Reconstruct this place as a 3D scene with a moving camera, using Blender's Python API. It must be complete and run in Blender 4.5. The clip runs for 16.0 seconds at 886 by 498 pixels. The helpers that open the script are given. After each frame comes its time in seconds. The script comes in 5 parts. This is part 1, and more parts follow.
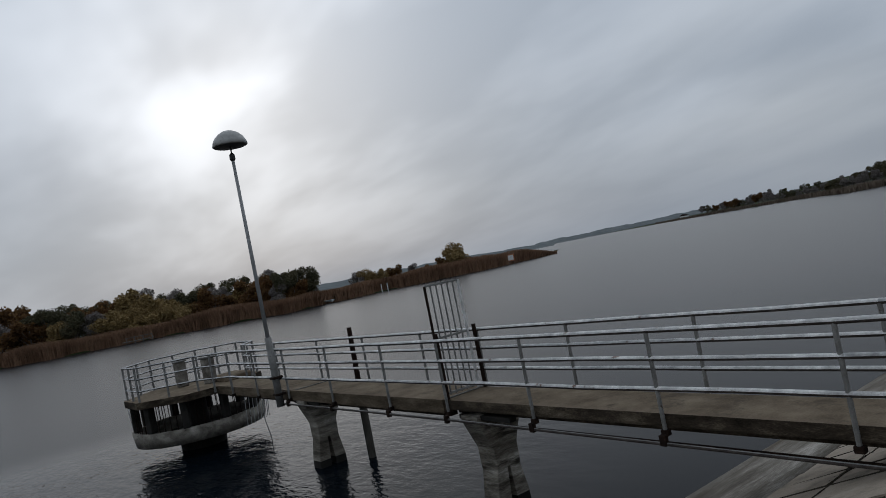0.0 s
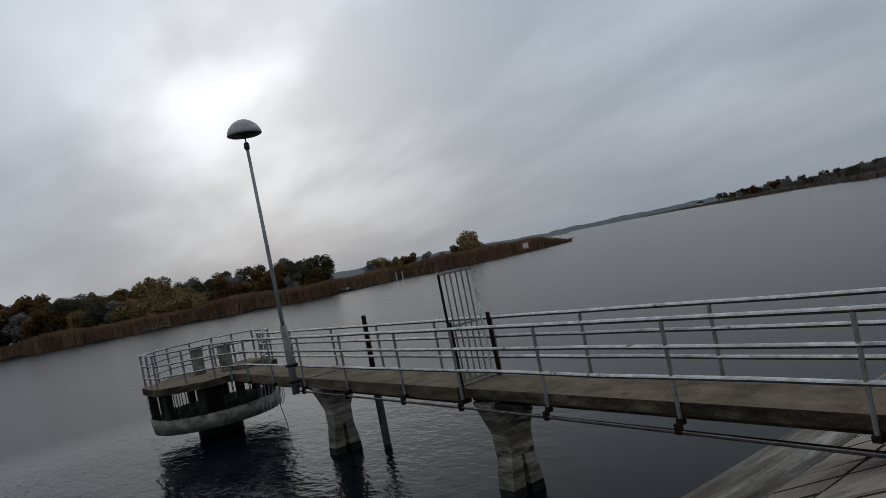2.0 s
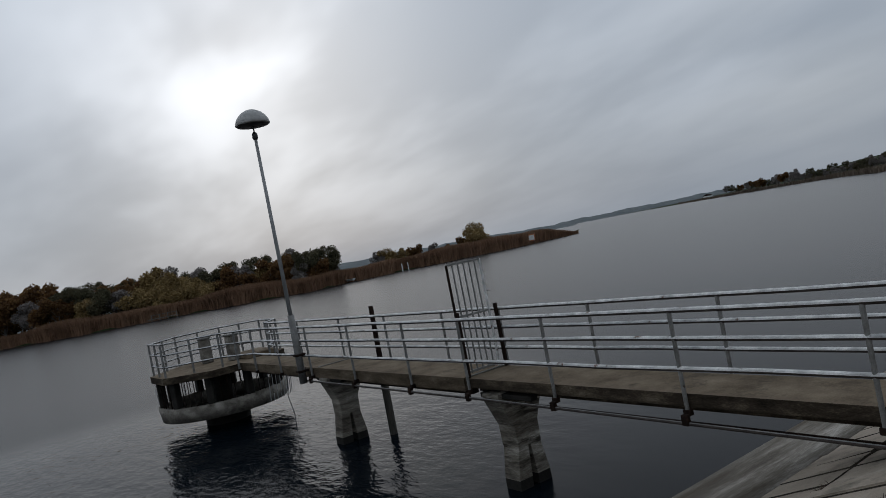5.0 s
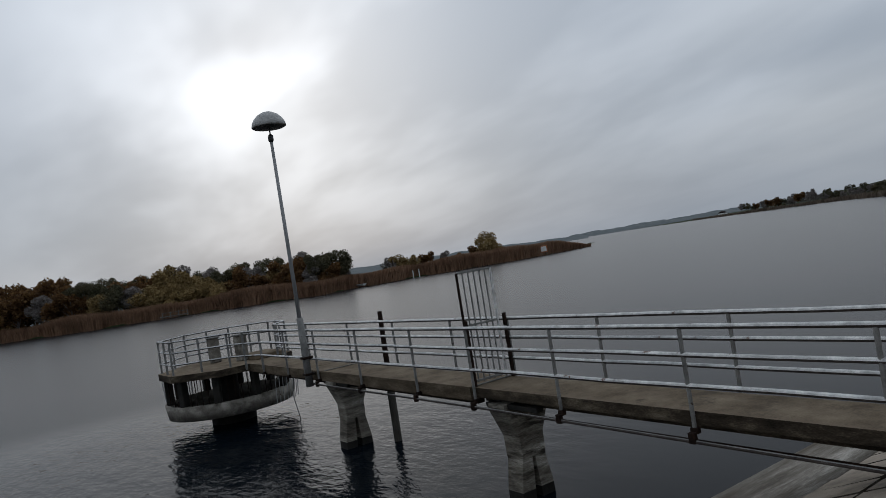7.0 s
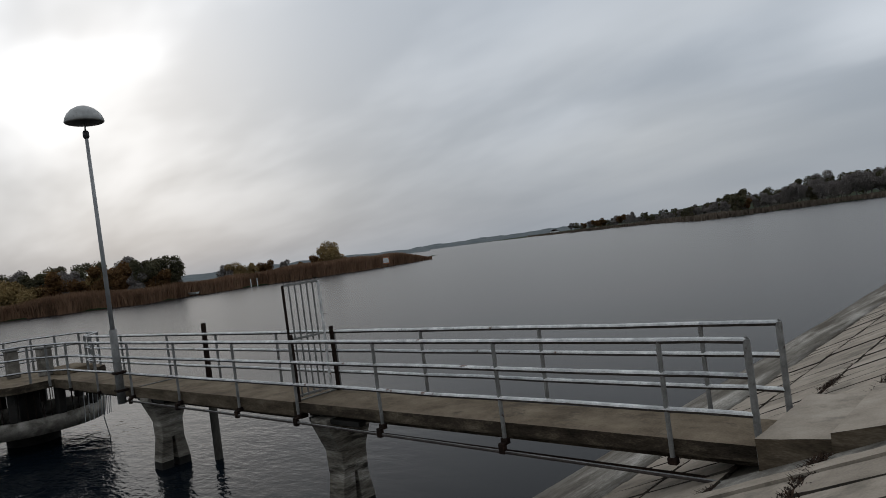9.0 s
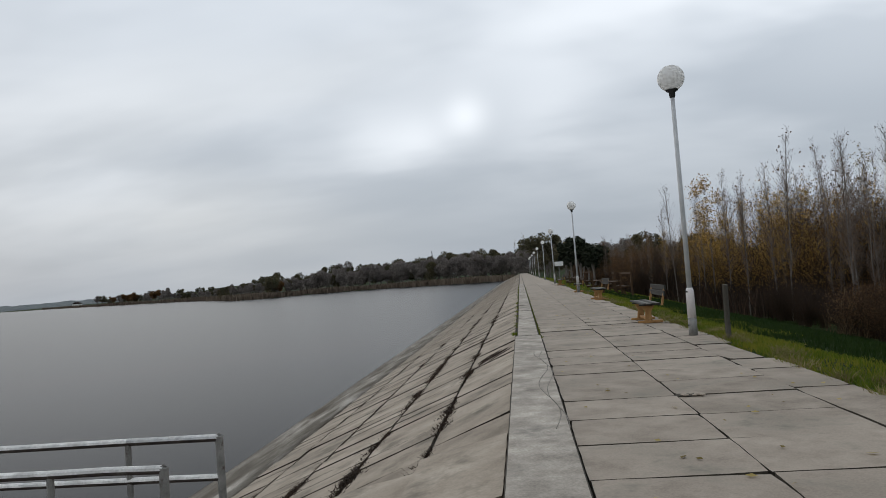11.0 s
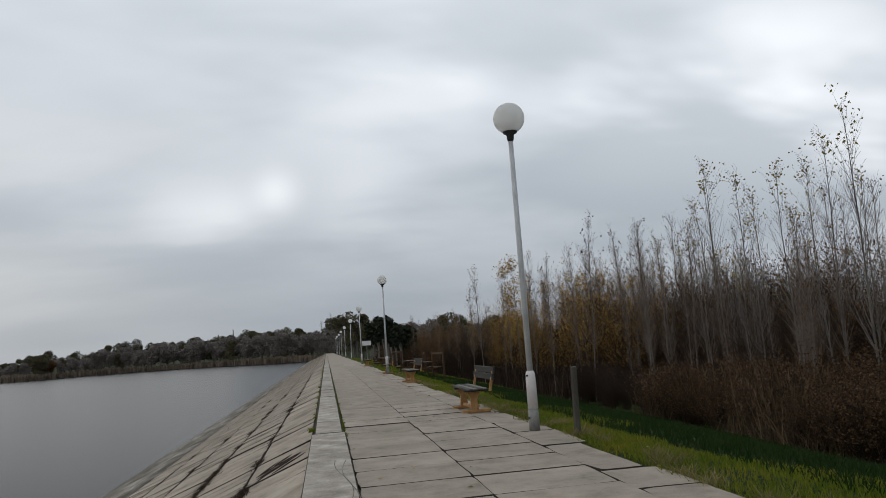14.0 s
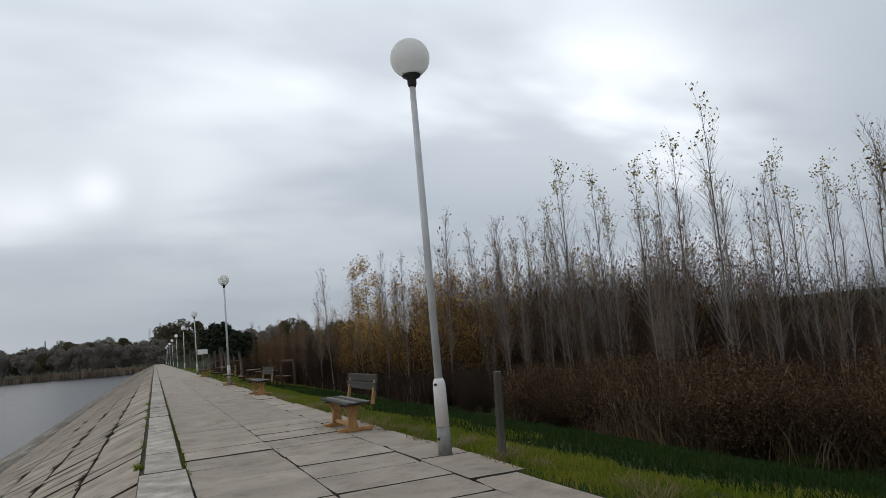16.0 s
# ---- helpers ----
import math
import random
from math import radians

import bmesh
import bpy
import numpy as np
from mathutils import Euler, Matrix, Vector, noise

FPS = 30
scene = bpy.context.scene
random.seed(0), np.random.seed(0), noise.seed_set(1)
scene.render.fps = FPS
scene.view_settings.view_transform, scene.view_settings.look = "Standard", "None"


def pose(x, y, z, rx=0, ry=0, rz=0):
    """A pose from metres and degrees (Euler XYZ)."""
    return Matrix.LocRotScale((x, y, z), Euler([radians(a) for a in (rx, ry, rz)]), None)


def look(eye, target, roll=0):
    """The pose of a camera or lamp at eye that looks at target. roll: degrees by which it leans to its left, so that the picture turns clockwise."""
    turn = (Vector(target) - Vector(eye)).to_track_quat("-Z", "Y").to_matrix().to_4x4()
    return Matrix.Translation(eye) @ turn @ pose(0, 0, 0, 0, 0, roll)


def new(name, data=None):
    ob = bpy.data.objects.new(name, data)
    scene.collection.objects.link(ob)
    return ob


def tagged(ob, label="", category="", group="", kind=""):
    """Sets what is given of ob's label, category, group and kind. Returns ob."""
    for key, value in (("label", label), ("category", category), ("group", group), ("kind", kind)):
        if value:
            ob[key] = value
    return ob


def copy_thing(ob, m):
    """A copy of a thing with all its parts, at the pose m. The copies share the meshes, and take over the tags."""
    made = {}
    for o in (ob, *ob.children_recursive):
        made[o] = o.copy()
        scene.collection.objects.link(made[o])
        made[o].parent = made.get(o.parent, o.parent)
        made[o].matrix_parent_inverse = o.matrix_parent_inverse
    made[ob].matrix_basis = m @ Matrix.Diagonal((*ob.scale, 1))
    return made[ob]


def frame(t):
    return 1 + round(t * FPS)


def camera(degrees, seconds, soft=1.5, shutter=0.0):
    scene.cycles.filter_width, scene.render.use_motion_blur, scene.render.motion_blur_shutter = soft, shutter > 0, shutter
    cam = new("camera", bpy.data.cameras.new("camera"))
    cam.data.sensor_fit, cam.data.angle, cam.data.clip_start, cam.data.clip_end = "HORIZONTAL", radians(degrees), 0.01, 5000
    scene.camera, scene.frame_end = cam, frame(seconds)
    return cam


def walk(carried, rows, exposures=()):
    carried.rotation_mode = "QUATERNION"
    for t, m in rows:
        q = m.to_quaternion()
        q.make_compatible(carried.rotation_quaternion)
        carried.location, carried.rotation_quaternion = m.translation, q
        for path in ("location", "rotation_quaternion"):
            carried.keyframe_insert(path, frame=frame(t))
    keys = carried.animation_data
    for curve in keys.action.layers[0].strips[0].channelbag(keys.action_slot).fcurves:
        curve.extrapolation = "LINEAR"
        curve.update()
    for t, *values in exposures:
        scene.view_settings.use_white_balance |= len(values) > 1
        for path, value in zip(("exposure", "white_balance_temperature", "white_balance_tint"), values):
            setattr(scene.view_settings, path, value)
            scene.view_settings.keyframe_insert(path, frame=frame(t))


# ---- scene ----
cam = camera(64.5, 16.0, soft=0.75)
PATH = [
    (0, (-0.198, -18.298, 1.527), (-1.791, -17.089, 1.569), -11.3),
    (0.5, (-0.211, -18.282, 1.531), (-1.805, -17.075, 1.56), -10.9),
    (1, (-0.2, -18.291, 1.521), (-1.812, -17.107, 1.541), -11.0),
    (1.5, (-0.211, -18.285, 1.516), (-1.835, -17.118, 1.541), -11.1),
    (2, (-0.204, -18.279, 1.527), (-1.825, -17.108, 1.544), -11.4),
    (2.5, (-0.211, -18.295, 1.525), (-1.828, -17.119, 1.562), -11.2),
    (3, (-0.209, -18.295, 1.514), (-1.828, -17.122, 1.533), -11.3),
    (3.5, (-0.219, -18.299, 1.518), (-1.849, -17.139, 1.523), -10.7),
    (3.7, (-0.225, -18.283, 1.524), (-1.862, -17.134, 1.51), -10.9),
    (5.8, (-0.199, -18.345, 1.52), (-1.829, -17.185, 1.537), -10.9),
    (6, (-0.214, -18.328, 1.521), (-1.835, -17.157, 1.562), -9.1),
    (6.5, (-0.215, -18.319, 1.512), (-1.842, -17.156, 1.545), -9.2),
    (7, (-0.218, -18.296, 1.508), (-1.868, -17.166, 1.533), -9.1),
    (7.5, (-0.217, -18.332, 1.521), (-1.877, -17.216, 1.533), -8.9),
    (8, (-0.245, -18.315, 1.528), (-1.9, -17.193, 1.552), -8.3),
    (8.5, (-0.196, -18.322, 1.514), (-1.814, -17.149, 1.447), -7.3),
    (8.6, (-0.167, -18.348, 1.536), (-1.737, -17.112, 1.467), -7.7),
    (8.7, (-0.131, -18.319, 1.532), (-1.661, -17.033, 1.45), -8.1),
    (8.8, (-0.111, -18.279, 1.522), (-1.579, -16.923, 1.432), -9.2),
    (8.9, (-0.08, -18.2, 1.525), (-1.507, -16.8, 1.468), -8.6),
    (9, (-0.028, -18.109, 1.522), (-1.389, -16.643, 1.513), -7.5),
    (9.1, (0.055, -18.02, 1.521), (-1.198, -16.463, 1.585), -5.3),
    (9.2, (0.08, -17.877, 1.535), (-1.038, -16.222, 1.627), -4.9),
    (9.5, (0.131, -17.577, 1.499), (-0.681, -15.757, 1.665), -5.7),
    (9.7, (0.141, -17.472, 1.495), (-0.55, -15.598, 1.609), -7.1),
    (9.8, (0.145, -17.381, 1.495), (-0.493, -15.49, 1.629), -6.3),
    (10, (0.139, -17.225, 1.502), (-0.377, -15.295, 1.6), -6.0),
    (10.2, (0.107, -17.051, 1.536), (-0.377, -15.113, 1.638), -5.4),
    (12.3, (0.334, -15.037, 1.492), (0.587, -13.053, 1.534), -3.9),
    (12.5, (0.326, -14.837, 1.5), (0.475, -12.846, 1.62), -2.7),
    (12.8, (0.245, -14.376, 1.483), (0.454, -12.388, 1.555), -3.9),
    (13, (0.241, -14.289, 1.504), (0.459, -12.302, 1.569), -6.1),
    (13.2, (0.265, -13.921, 1.489), (0.521, -11.942, 1.624), -9.5),
    (13.5, (0.268, -13.737, 1.481), (0.528, -11.768, 1.71), -8.5),
    (13.8, (0.305, -13.181, 1.515), (0.462, -11.2, 1.743), -5.1),
    (14, (0.273, -12.975, 1.475), (0.614, -11.022, 1.738), -4.0),
    (14.3, (0.223, -12.611, 1.557), (0.64, -10.674, 1.828), -4.0),
    (14.5, (0.207, -12.362, 1.491), (0.568, -10.431, 1.866), -0.8),
    (14.7, (0.184, -12.024, 1.521), (0.584, -10.105, 1.919), -3.4),
    (15, (0.214, -11.674, 1.503), (0.469, -9.721, 1.854), -2.6),
    (15.2, (0.114, -11.381, 1.464), (0.556, -9.453, 1.754), -3.5),
    (15.3, (0.107, -11.213, 1.457), (0.658, -9.306, 1.7), -0.6),
    (15.5, (0.134, -10.921, 1.495), (0.788, -9.043, 1.704), -2.2),
    (15.8, (0.123, -10.55, 1.446), (0.832, -8.699, 1.712), -0.1),
    (16, (0.202, -10.244, 1.466), (0.972, -8.414, 1.707), -5.3),
]
walk(cam, [(t, look(e, g, r)) for t, e, g, r in PATH], [(0, -0.3, 6200, 10), (3.5, -0.38, 6200, 10), (6.0, -0.26, 6230, 10), (8.0, -0.2, 6250, 10), (8.5, -0.42, 6250, 10), (8.8, -0.12, 6400, 10), (9.0, -0.12, 6500, 10), (9.5, -0.2, 6450, 10), (10.2, 0.15, 6500, 10), (12.5, 0.38, 6850, 10), (13.0, 0.26, 6800, 10), (13.5, 0.15, 6750, 10), (14.4, 0.2, 6650, 10), (15.0, 0.0, 6250, 10), (15.5, 0.32, 6650, 10), (16, 0.34, 6650, 10)])

# ---- sky, sun, exposure ----
SUN_AZ, SUN_EL = 67.0, 18.7          # degrees left of the dam's line, and above the horizon
sun_way = Vector((-math.sin(radians(SUN_AZ)) * math.cos(radians(SUN_EL)), math.cos(radians(SUN_AZ)) * math.cos(radians(SUN_EL)), math.sin(radians(SUN_EL))))


def build_world():
    world = bpy.data.worlds.new("overcast_sky")
    scene.world = world
    world.use_nodes = True
    nt = world.node_tree
    nt.nodes.clear()
    N, L = nt.nodes.new, nt.links.new
    out, bg = N("ShaderNodeOutputWorld"), N("ShaderNodeBackground")
    sky = N("ShaderNodeTexSky")
    sky.sky_type, sky.sun_disc = "NISHITA", False
    sky.sun_elevation, sky.sun_rotation = radians(SUN_EL), radians(-SUN_AZ)
    sky.dust_density, sky.air_density = 3.0, 1.2
    co = N("ShaderNodeTexCoord")
    sep = N("ShaderNodeSeparateXYZ")
    L(co.outputs["Generated"], sep.inputs[0])

    def op(kind, a, b=None, c=None):
        n = N("ShaderNodeMath")
        n.operation = kind
        for i, v in enumerate((a, b, c)):
            if v is None:
                continue
            if isinstance(v, (int, float)):
                n.inputs[i].default_value = v
            else:
                L(v, n.inputs[i])
        return n.outputs[0]

    # a flat layer of cloud, seen in perspective
    up = op("MAXIMUM", sep.outputs[2], 0.0)
    deep = op("ADD", up, 0.26)
    cx, cy = op("DIVIDE", sep.outputs[0], deep), op("DIVIDE", sep.outputs[1], deep)
    comb = N("ShaderNodeCombineXYZ")
    L(cx, comb.inputs[0]), L(cy, comb.inputs[1])
    mp = N("ShaderNodeMapping")
    mp.inputs["Rotation"].default_value = (0, 0, radians(28))
    mp.inputs["Scale"].default_value = (0.5, 0.85, 1)
    mp.inputs["Location"].default_value = (1.7, 0.4, 0)
    L(comb.outputs[0], mp.inputs[0])
    big = N("ShaderNodeTexNoise")
    big.inputs["Scale"].default_value, big.inputs["Detail"].default_value = 0.7, 3
    big.inputs["Roughness"].default_value, big.inputs["Distortion"].default_value = 0.45, 0.1
    L(mp.outputs[0], big.inputs["Vector"])
    ramp = N("ShaderNodeValToRGB")
    e = ramp.color_ramp.elements
    e[0].position, e[0].color = 0.30, (0.345, 0.40, 0.47, 1)
    e[1].position, e[1].color = 0.74, (0.60, 0.633, 0.665, 1)
    mid = ramp.color_ramp.elements.new(0.52)
    mid.color = (0.412, 0.462, 0.525, 1)
    L(big.outputs["Fac"], ramp.inputs[0])
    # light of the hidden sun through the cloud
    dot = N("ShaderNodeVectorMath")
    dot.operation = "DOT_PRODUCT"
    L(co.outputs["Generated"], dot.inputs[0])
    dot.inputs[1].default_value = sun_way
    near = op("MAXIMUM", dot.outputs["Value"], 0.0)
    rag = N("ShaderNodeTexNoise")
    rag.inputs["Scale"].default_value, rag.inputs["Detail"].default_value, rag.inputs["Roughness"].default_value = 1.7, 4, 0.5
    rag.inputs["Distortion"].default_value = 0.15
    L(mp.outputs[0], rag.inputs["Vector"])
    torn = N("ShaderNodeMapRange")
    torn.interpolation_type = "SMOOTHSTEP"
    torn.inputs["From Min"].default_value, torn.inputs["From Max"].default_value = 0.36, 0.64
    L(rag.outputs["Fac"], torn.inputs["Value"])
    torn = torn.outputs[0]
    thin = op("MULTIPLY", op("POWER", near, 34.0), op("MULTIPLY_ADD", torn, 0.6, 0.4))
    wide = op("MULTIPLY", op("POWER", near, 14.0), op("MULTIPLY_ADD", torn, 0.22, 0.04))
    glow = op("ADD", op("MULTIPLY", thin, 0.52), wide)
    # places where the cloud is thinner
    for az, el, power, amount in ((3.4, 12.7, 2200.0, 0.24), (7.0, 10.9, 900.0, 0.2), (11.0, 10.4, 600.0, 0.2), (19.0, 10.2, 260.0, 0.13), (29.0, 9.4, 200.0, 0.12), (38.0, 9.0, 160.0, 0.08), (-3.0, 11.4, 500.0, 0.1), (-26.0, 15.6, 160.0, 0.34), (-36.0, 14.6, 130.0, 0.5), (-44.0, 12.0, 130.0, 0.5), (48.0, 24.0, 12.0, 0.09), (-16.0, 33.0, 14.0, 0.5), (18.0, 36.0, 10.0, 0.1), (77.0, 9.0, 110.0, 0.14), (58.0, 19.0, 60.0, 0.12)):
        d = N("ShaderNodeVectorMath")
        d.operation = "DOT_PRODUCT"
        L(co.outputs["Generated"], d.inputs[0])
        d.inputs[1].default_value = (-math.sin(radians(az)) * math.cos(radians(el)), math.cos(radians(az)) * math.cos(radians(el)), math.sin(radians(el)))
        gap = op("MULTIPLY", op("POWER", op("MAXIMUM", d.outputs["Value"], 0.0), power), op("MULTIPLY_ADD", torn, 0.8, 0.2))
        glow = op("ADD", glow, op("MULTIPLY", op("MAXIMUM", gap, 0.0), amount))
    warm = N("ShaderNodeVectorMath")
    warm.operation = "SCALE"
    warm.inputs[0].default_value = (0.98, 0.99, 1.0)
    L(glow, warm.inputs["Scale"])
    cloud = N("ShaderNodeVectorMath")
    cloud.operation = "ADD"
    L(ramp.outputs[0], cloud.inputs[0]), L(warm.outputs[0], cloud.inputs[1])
    # the cloud is thicker towards the horizon
    haze = N("ShaderNodeVectorMath")
    haze.operation = "SCALE"
    L(cloud.outputs[0], haze.inputs[0])
    L(op("MULTIPLY_ADD", op("MINIMUM", up, 0.5), 0.8, 0.78), haze.inputs["Scale"])
    cloud = haze
    skys = N("ShaderNodeVectorMath")
    skys.operation = "SCALE"
    skys.inputs["Scale"].default_value = 0.08
    L(sky.outputs[0], skys.inputs[0])
    mix = N("ShaderNodeMix")
    mix.data_type = "RGBA"
    mix.inputs["Factor"].default_value = 0.95
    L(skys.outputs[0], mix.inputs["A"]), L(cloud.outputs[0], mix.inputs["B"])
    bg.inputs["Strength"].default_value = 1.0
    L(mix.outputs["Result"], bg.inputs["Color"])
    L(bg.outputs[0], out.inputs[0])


build_world()
sun_data = bpy.data.lights.new("sun", "SUN")
sun_data.energy, sun_data.angle, sun_data.color = 0.5, radians(120), (1.0, 0.95, 0.88)
sun = new("sun", sun_data)
sun.matrix_world = look(sun_way * 100, (0, 0, 0))

# ---- materials ----
MATS = {}


def material(name, stops, scale=4.0, fine=40.0, rough=0.85, bump=0.3, dist=0.01, metal=0.0, stretch=(1, 1, 1), object_random=0.0, island_random=0.0, coords="Object", spots=None, spec=0.3):
    """A surface whose colour runs over the stops by broad noise, broken by fine noise and relief."""
    m = bpy.data.materials.new(name)
    m.use_nodes = True
    nt = m.node_tree
    N, L = nt.nodes.new, nt.links.new
    b = nt.nodes["Principled BSDF"]
    b.inputs["Roughness"].default_value, b.inputs["Metallic"].default_value = rough, metal
    b.inputs["Specular IOR Level"].default_value = spec
    if coords == "World":
        geo = N("ShaderNodeNewGeometry")
        src = geo.outputs["Position"]
    else:
        src = N("ShaderNodeTexCoord").outputs["Object"]
    mp = N("ShaderNodeMapping")
    mp.inputs["Scale"].default_value = stretch
    L(src, mp.inputs[0])
    n1, n2 = N("ShaderNodeTexNoise"), N("ShaderNodeTexNoise")
    n1.inputs["Scale"].default_value, n1.inputs["Detail"].default_value, n1.inputs["Roughness"].default_value = scale, 6, 0.62
    n2.inputs["Scale"].default_value, n2.inputs["Detail"].default_value = fine, 4
    L(mp.outputs[0], n1.inputs["Vector"]), L(mp.outputs[0], n2.inputs["Vector"])
    add = N("ShaderNodeMath")
    add.operation = "MULTIPLY_ADD"
    L(n2.outputs["Fac"], add.inputs[0])
    add.inputs[1].default_value = 0.35
    sub = N("ShaderNodeMath")
    sub.operation = "ADD"
    L(n1.outputs["Fac"], sub.inputs[0])
    sub.inputs[1].default_value = -0.175
    L(sub.outputs[0], add.inputs[2])
    fac = add.outputs[0]
    if object_random or island_random:
        if object_random:
            rnd = N("ShaderNodeObjectInfo").outputs["Random"]
        else:
            rnd = N("ShaderNodeNewGeometry").outputs["Random Per Island"]
        r = N("ShaderNodeMath")
        r.operation = "MULTIPLY_ADD"
        L(rnd, r.inputs[0])
        amount = object_random or island_random
        r.inputs[1].default_value = amount
        L(fac, r.inputs[2])
        r2 = N("ShaderNodeMath")
        r2.operation = "ADD"
        L(r.outputs[0], r2.inputs[0])
        r2.inputs[1].default_value = -amount / 2
        fac = r2.outputs[0]
    ramp = N("ShaderNodeValToRGB")
    el = ramp.color_ramp.elements
    while len(el) < len(stops):
        el.new(0.5)
    for i, (p, c) in enumerate(stops):
        el[i].position, el[i].color = p, (*c, 1)
    L(fac, ramp.inputs[0])
    colour = ramp.outputs[0]
    if spots:
        sp_scale, sp_low, sp_high, sp_col = spots
        n3 = N("ShaderNodeTexNoise")
        n3.inputs["Scale"].default_value, n3.inputs["Detail"].default_value, n3.inputs["Roughness"].default_value = sp_scale, 5, 0.7
        L(mp.outputs[0], n3.inputs["Vector"])
        mr = N("ShaderNodeMapRange")
        mr.inputs["From Min"].default_value, mr.inputs["From Max"].default_value = sp_low, sp_high
        L(n3.outputs["Fac"], mr.inputs["Value"])
        mx = N("ShaderNodeMix")
        mx.data_type = "RGBA"
        L(mr.outputs[0], mx.inputs["Factor"]), L(colour, mx.inputs["A"])
        mx.inputs["B"].default_value = (*sp_col, 1)
        colour = mx.outputs["Result"]
    L(colour, b.inputs["Base Color"])
    if name.endswith(("_leaf", "_grass", "_blade", "_globe")):
        thin, both = N("ShaderNodeBsdfTranslucent"), N("ShaderNodeMixShader")
        both.inputs[0].default_value = 0.65 if name.endswith("_globe") else 0.4
        L(colour, thin.inputs["Color"]), L(b.outputs[0], both.inputs[1]), L(thin.outputs[0], both.inputs[2])
        L(both.outputs[0], nt.nodes["Material Output"].inputs["Surface"])
    if bump:
        bp = N("ShaderNodeBump")
        bp.inputs["Strength"].default_value, bp.inputs["Distance"].default_value = bump, dist
        L(fac, bp.inputs["Height"]), L(bp.outputs[0], b.inputs["Normal"])
    MATS[name] = m
    return m


M = material
M("paving_concrete", [(0.25, (0.1844, 0.1526, 0.1195)), (0.5, (0.2888, 0.2431, 0.1959)), (0.75, (0.381, 0.326, 0.2644))], 2.2, 60, 0.9, 0.35, 0.006, coords="World", object_random=0.16, spots=(1.1, 0.53, 0.70, (0.16, 0.145, 0.115)))
M("coping_concrete", [(0.25, (0.1575, 0.1392, 0.117)), (0.45, (0.285, 0.2528, 0.2128)), (0.58, (0.375, 0.3351, 0.286)), (0.75, (0.54, 0.4899, 0.419))], 2.2, 50, 0.9, 0.5, 0.01, coords="World", object_random=0.1, spots=(1.4, 0.54, 0.72, (0.17, 0.157, 0.135)))
M("slope_concrete", [(0.22, (0.17, 0.14, 0.108)), (0.5, (0.295, 0.248, 0.195)), (0.78, (0.415, 0.357, 0.288))], 1.6, 45, 0.92, 0.45, 0.008, coords="World", object_random=0.16, spots=(1.1, 0.54, 0.72, (0.12, 0.105, 0.08)))
M("toe_concrete", [(0.25, (0.055, 0.046, 0.036)), (0.42, (0.125, 0.11, 0.09)), (0.56, (0.22, 0.2, 0.17)), (0.72, (0.42, 0.39, 0.345))], 1.0, 26, 0.95, 0.6, 0.015, coords="World", stretch=(1.4, 0.35, 1), spots=(0.8, 0.5, 0.66, (0.085, 0.07, 0.052)), spec=0.1)
M("joint_soil", [(0.3, (0.03, 0.026, 0.02)), (0.7, (0.075, 0.062, 0.045))], 6, 60, 0.95, 0.6, 0.01, coords="World")
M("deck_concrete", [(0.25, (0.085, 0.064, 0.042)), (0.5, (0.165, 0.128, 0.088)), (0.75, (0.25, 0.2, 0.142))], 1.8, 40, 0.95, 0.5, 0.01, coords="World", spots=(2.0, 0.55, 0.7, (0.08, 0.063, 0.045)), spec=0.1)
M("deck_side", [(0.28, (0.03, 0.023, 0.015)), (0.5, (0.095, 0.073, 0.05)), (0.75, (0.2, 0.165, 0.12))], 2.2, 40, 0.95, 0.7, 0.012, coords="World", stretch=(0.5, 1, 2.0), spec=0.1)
M("old_concrete", [(0.25, (0.06, 0.052, 0.043)), (0.48, (0.15, 0.135, 0.113)), (0.64, (0.27, 0.25, 0.215)), (0.8, (0.42, 0.39, 0.35))], 1.9, 40, 0.93, 0.6, 0.015, coords="World", stretch=(1, 1, 1.4), spots=(1.5, 0.53, 0.68, (0.045, 0.038, 0.03)))
M("pier_concrete", [(0.3, (0.05, 0.043, 0.034)), (0.46, (0.15, 0.132, 0.106)), (0.58, (0.26, 0.238, 0.2)), (0.7, (0.5, 0.47, 0.41))], 1.7, 30, 0.93, 0.7, 0.02, coords="World", stretch=(0.45, 0.45, 2.6), spots=(1.6, 0.55, 0.66, (0.035, 0.029, 0.022)))
# stains and the shade of slab edges together in one dark colour
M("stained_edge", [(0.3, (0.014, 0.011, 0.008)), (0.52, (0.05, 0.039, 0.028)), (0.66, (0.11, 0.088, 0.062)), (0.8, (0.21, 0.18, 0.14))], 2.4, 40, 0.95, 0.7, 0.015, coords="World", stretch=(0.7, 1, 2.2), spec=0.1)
# wet concrete, dark enough to carry the tower's shade as well
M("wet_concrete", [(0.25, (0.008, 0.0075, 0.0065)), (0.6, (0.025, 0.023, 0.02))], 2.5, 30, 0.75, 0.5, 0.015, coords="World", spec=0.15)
M("galvanised", [(0.25, (0.216, 0.216, 0.216)), (0.5, (0.432, 0.432, 0.4248)), (0.75, (0.6768, 0.6696, 0.6552))], 6, 70, 0.55, 0.25, 0.003, 0.35, coords="World", spots=(7, 0.60, 0.68, (0.10, 0.055, 0.035)), spec=0.5)
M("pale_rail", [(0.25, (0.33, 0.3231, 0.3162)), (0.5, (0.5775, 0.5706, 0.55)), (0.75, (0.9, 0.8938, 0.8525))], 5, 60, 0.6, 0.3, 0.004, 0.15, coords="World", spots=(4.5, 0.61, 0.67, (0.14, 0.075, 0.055)))
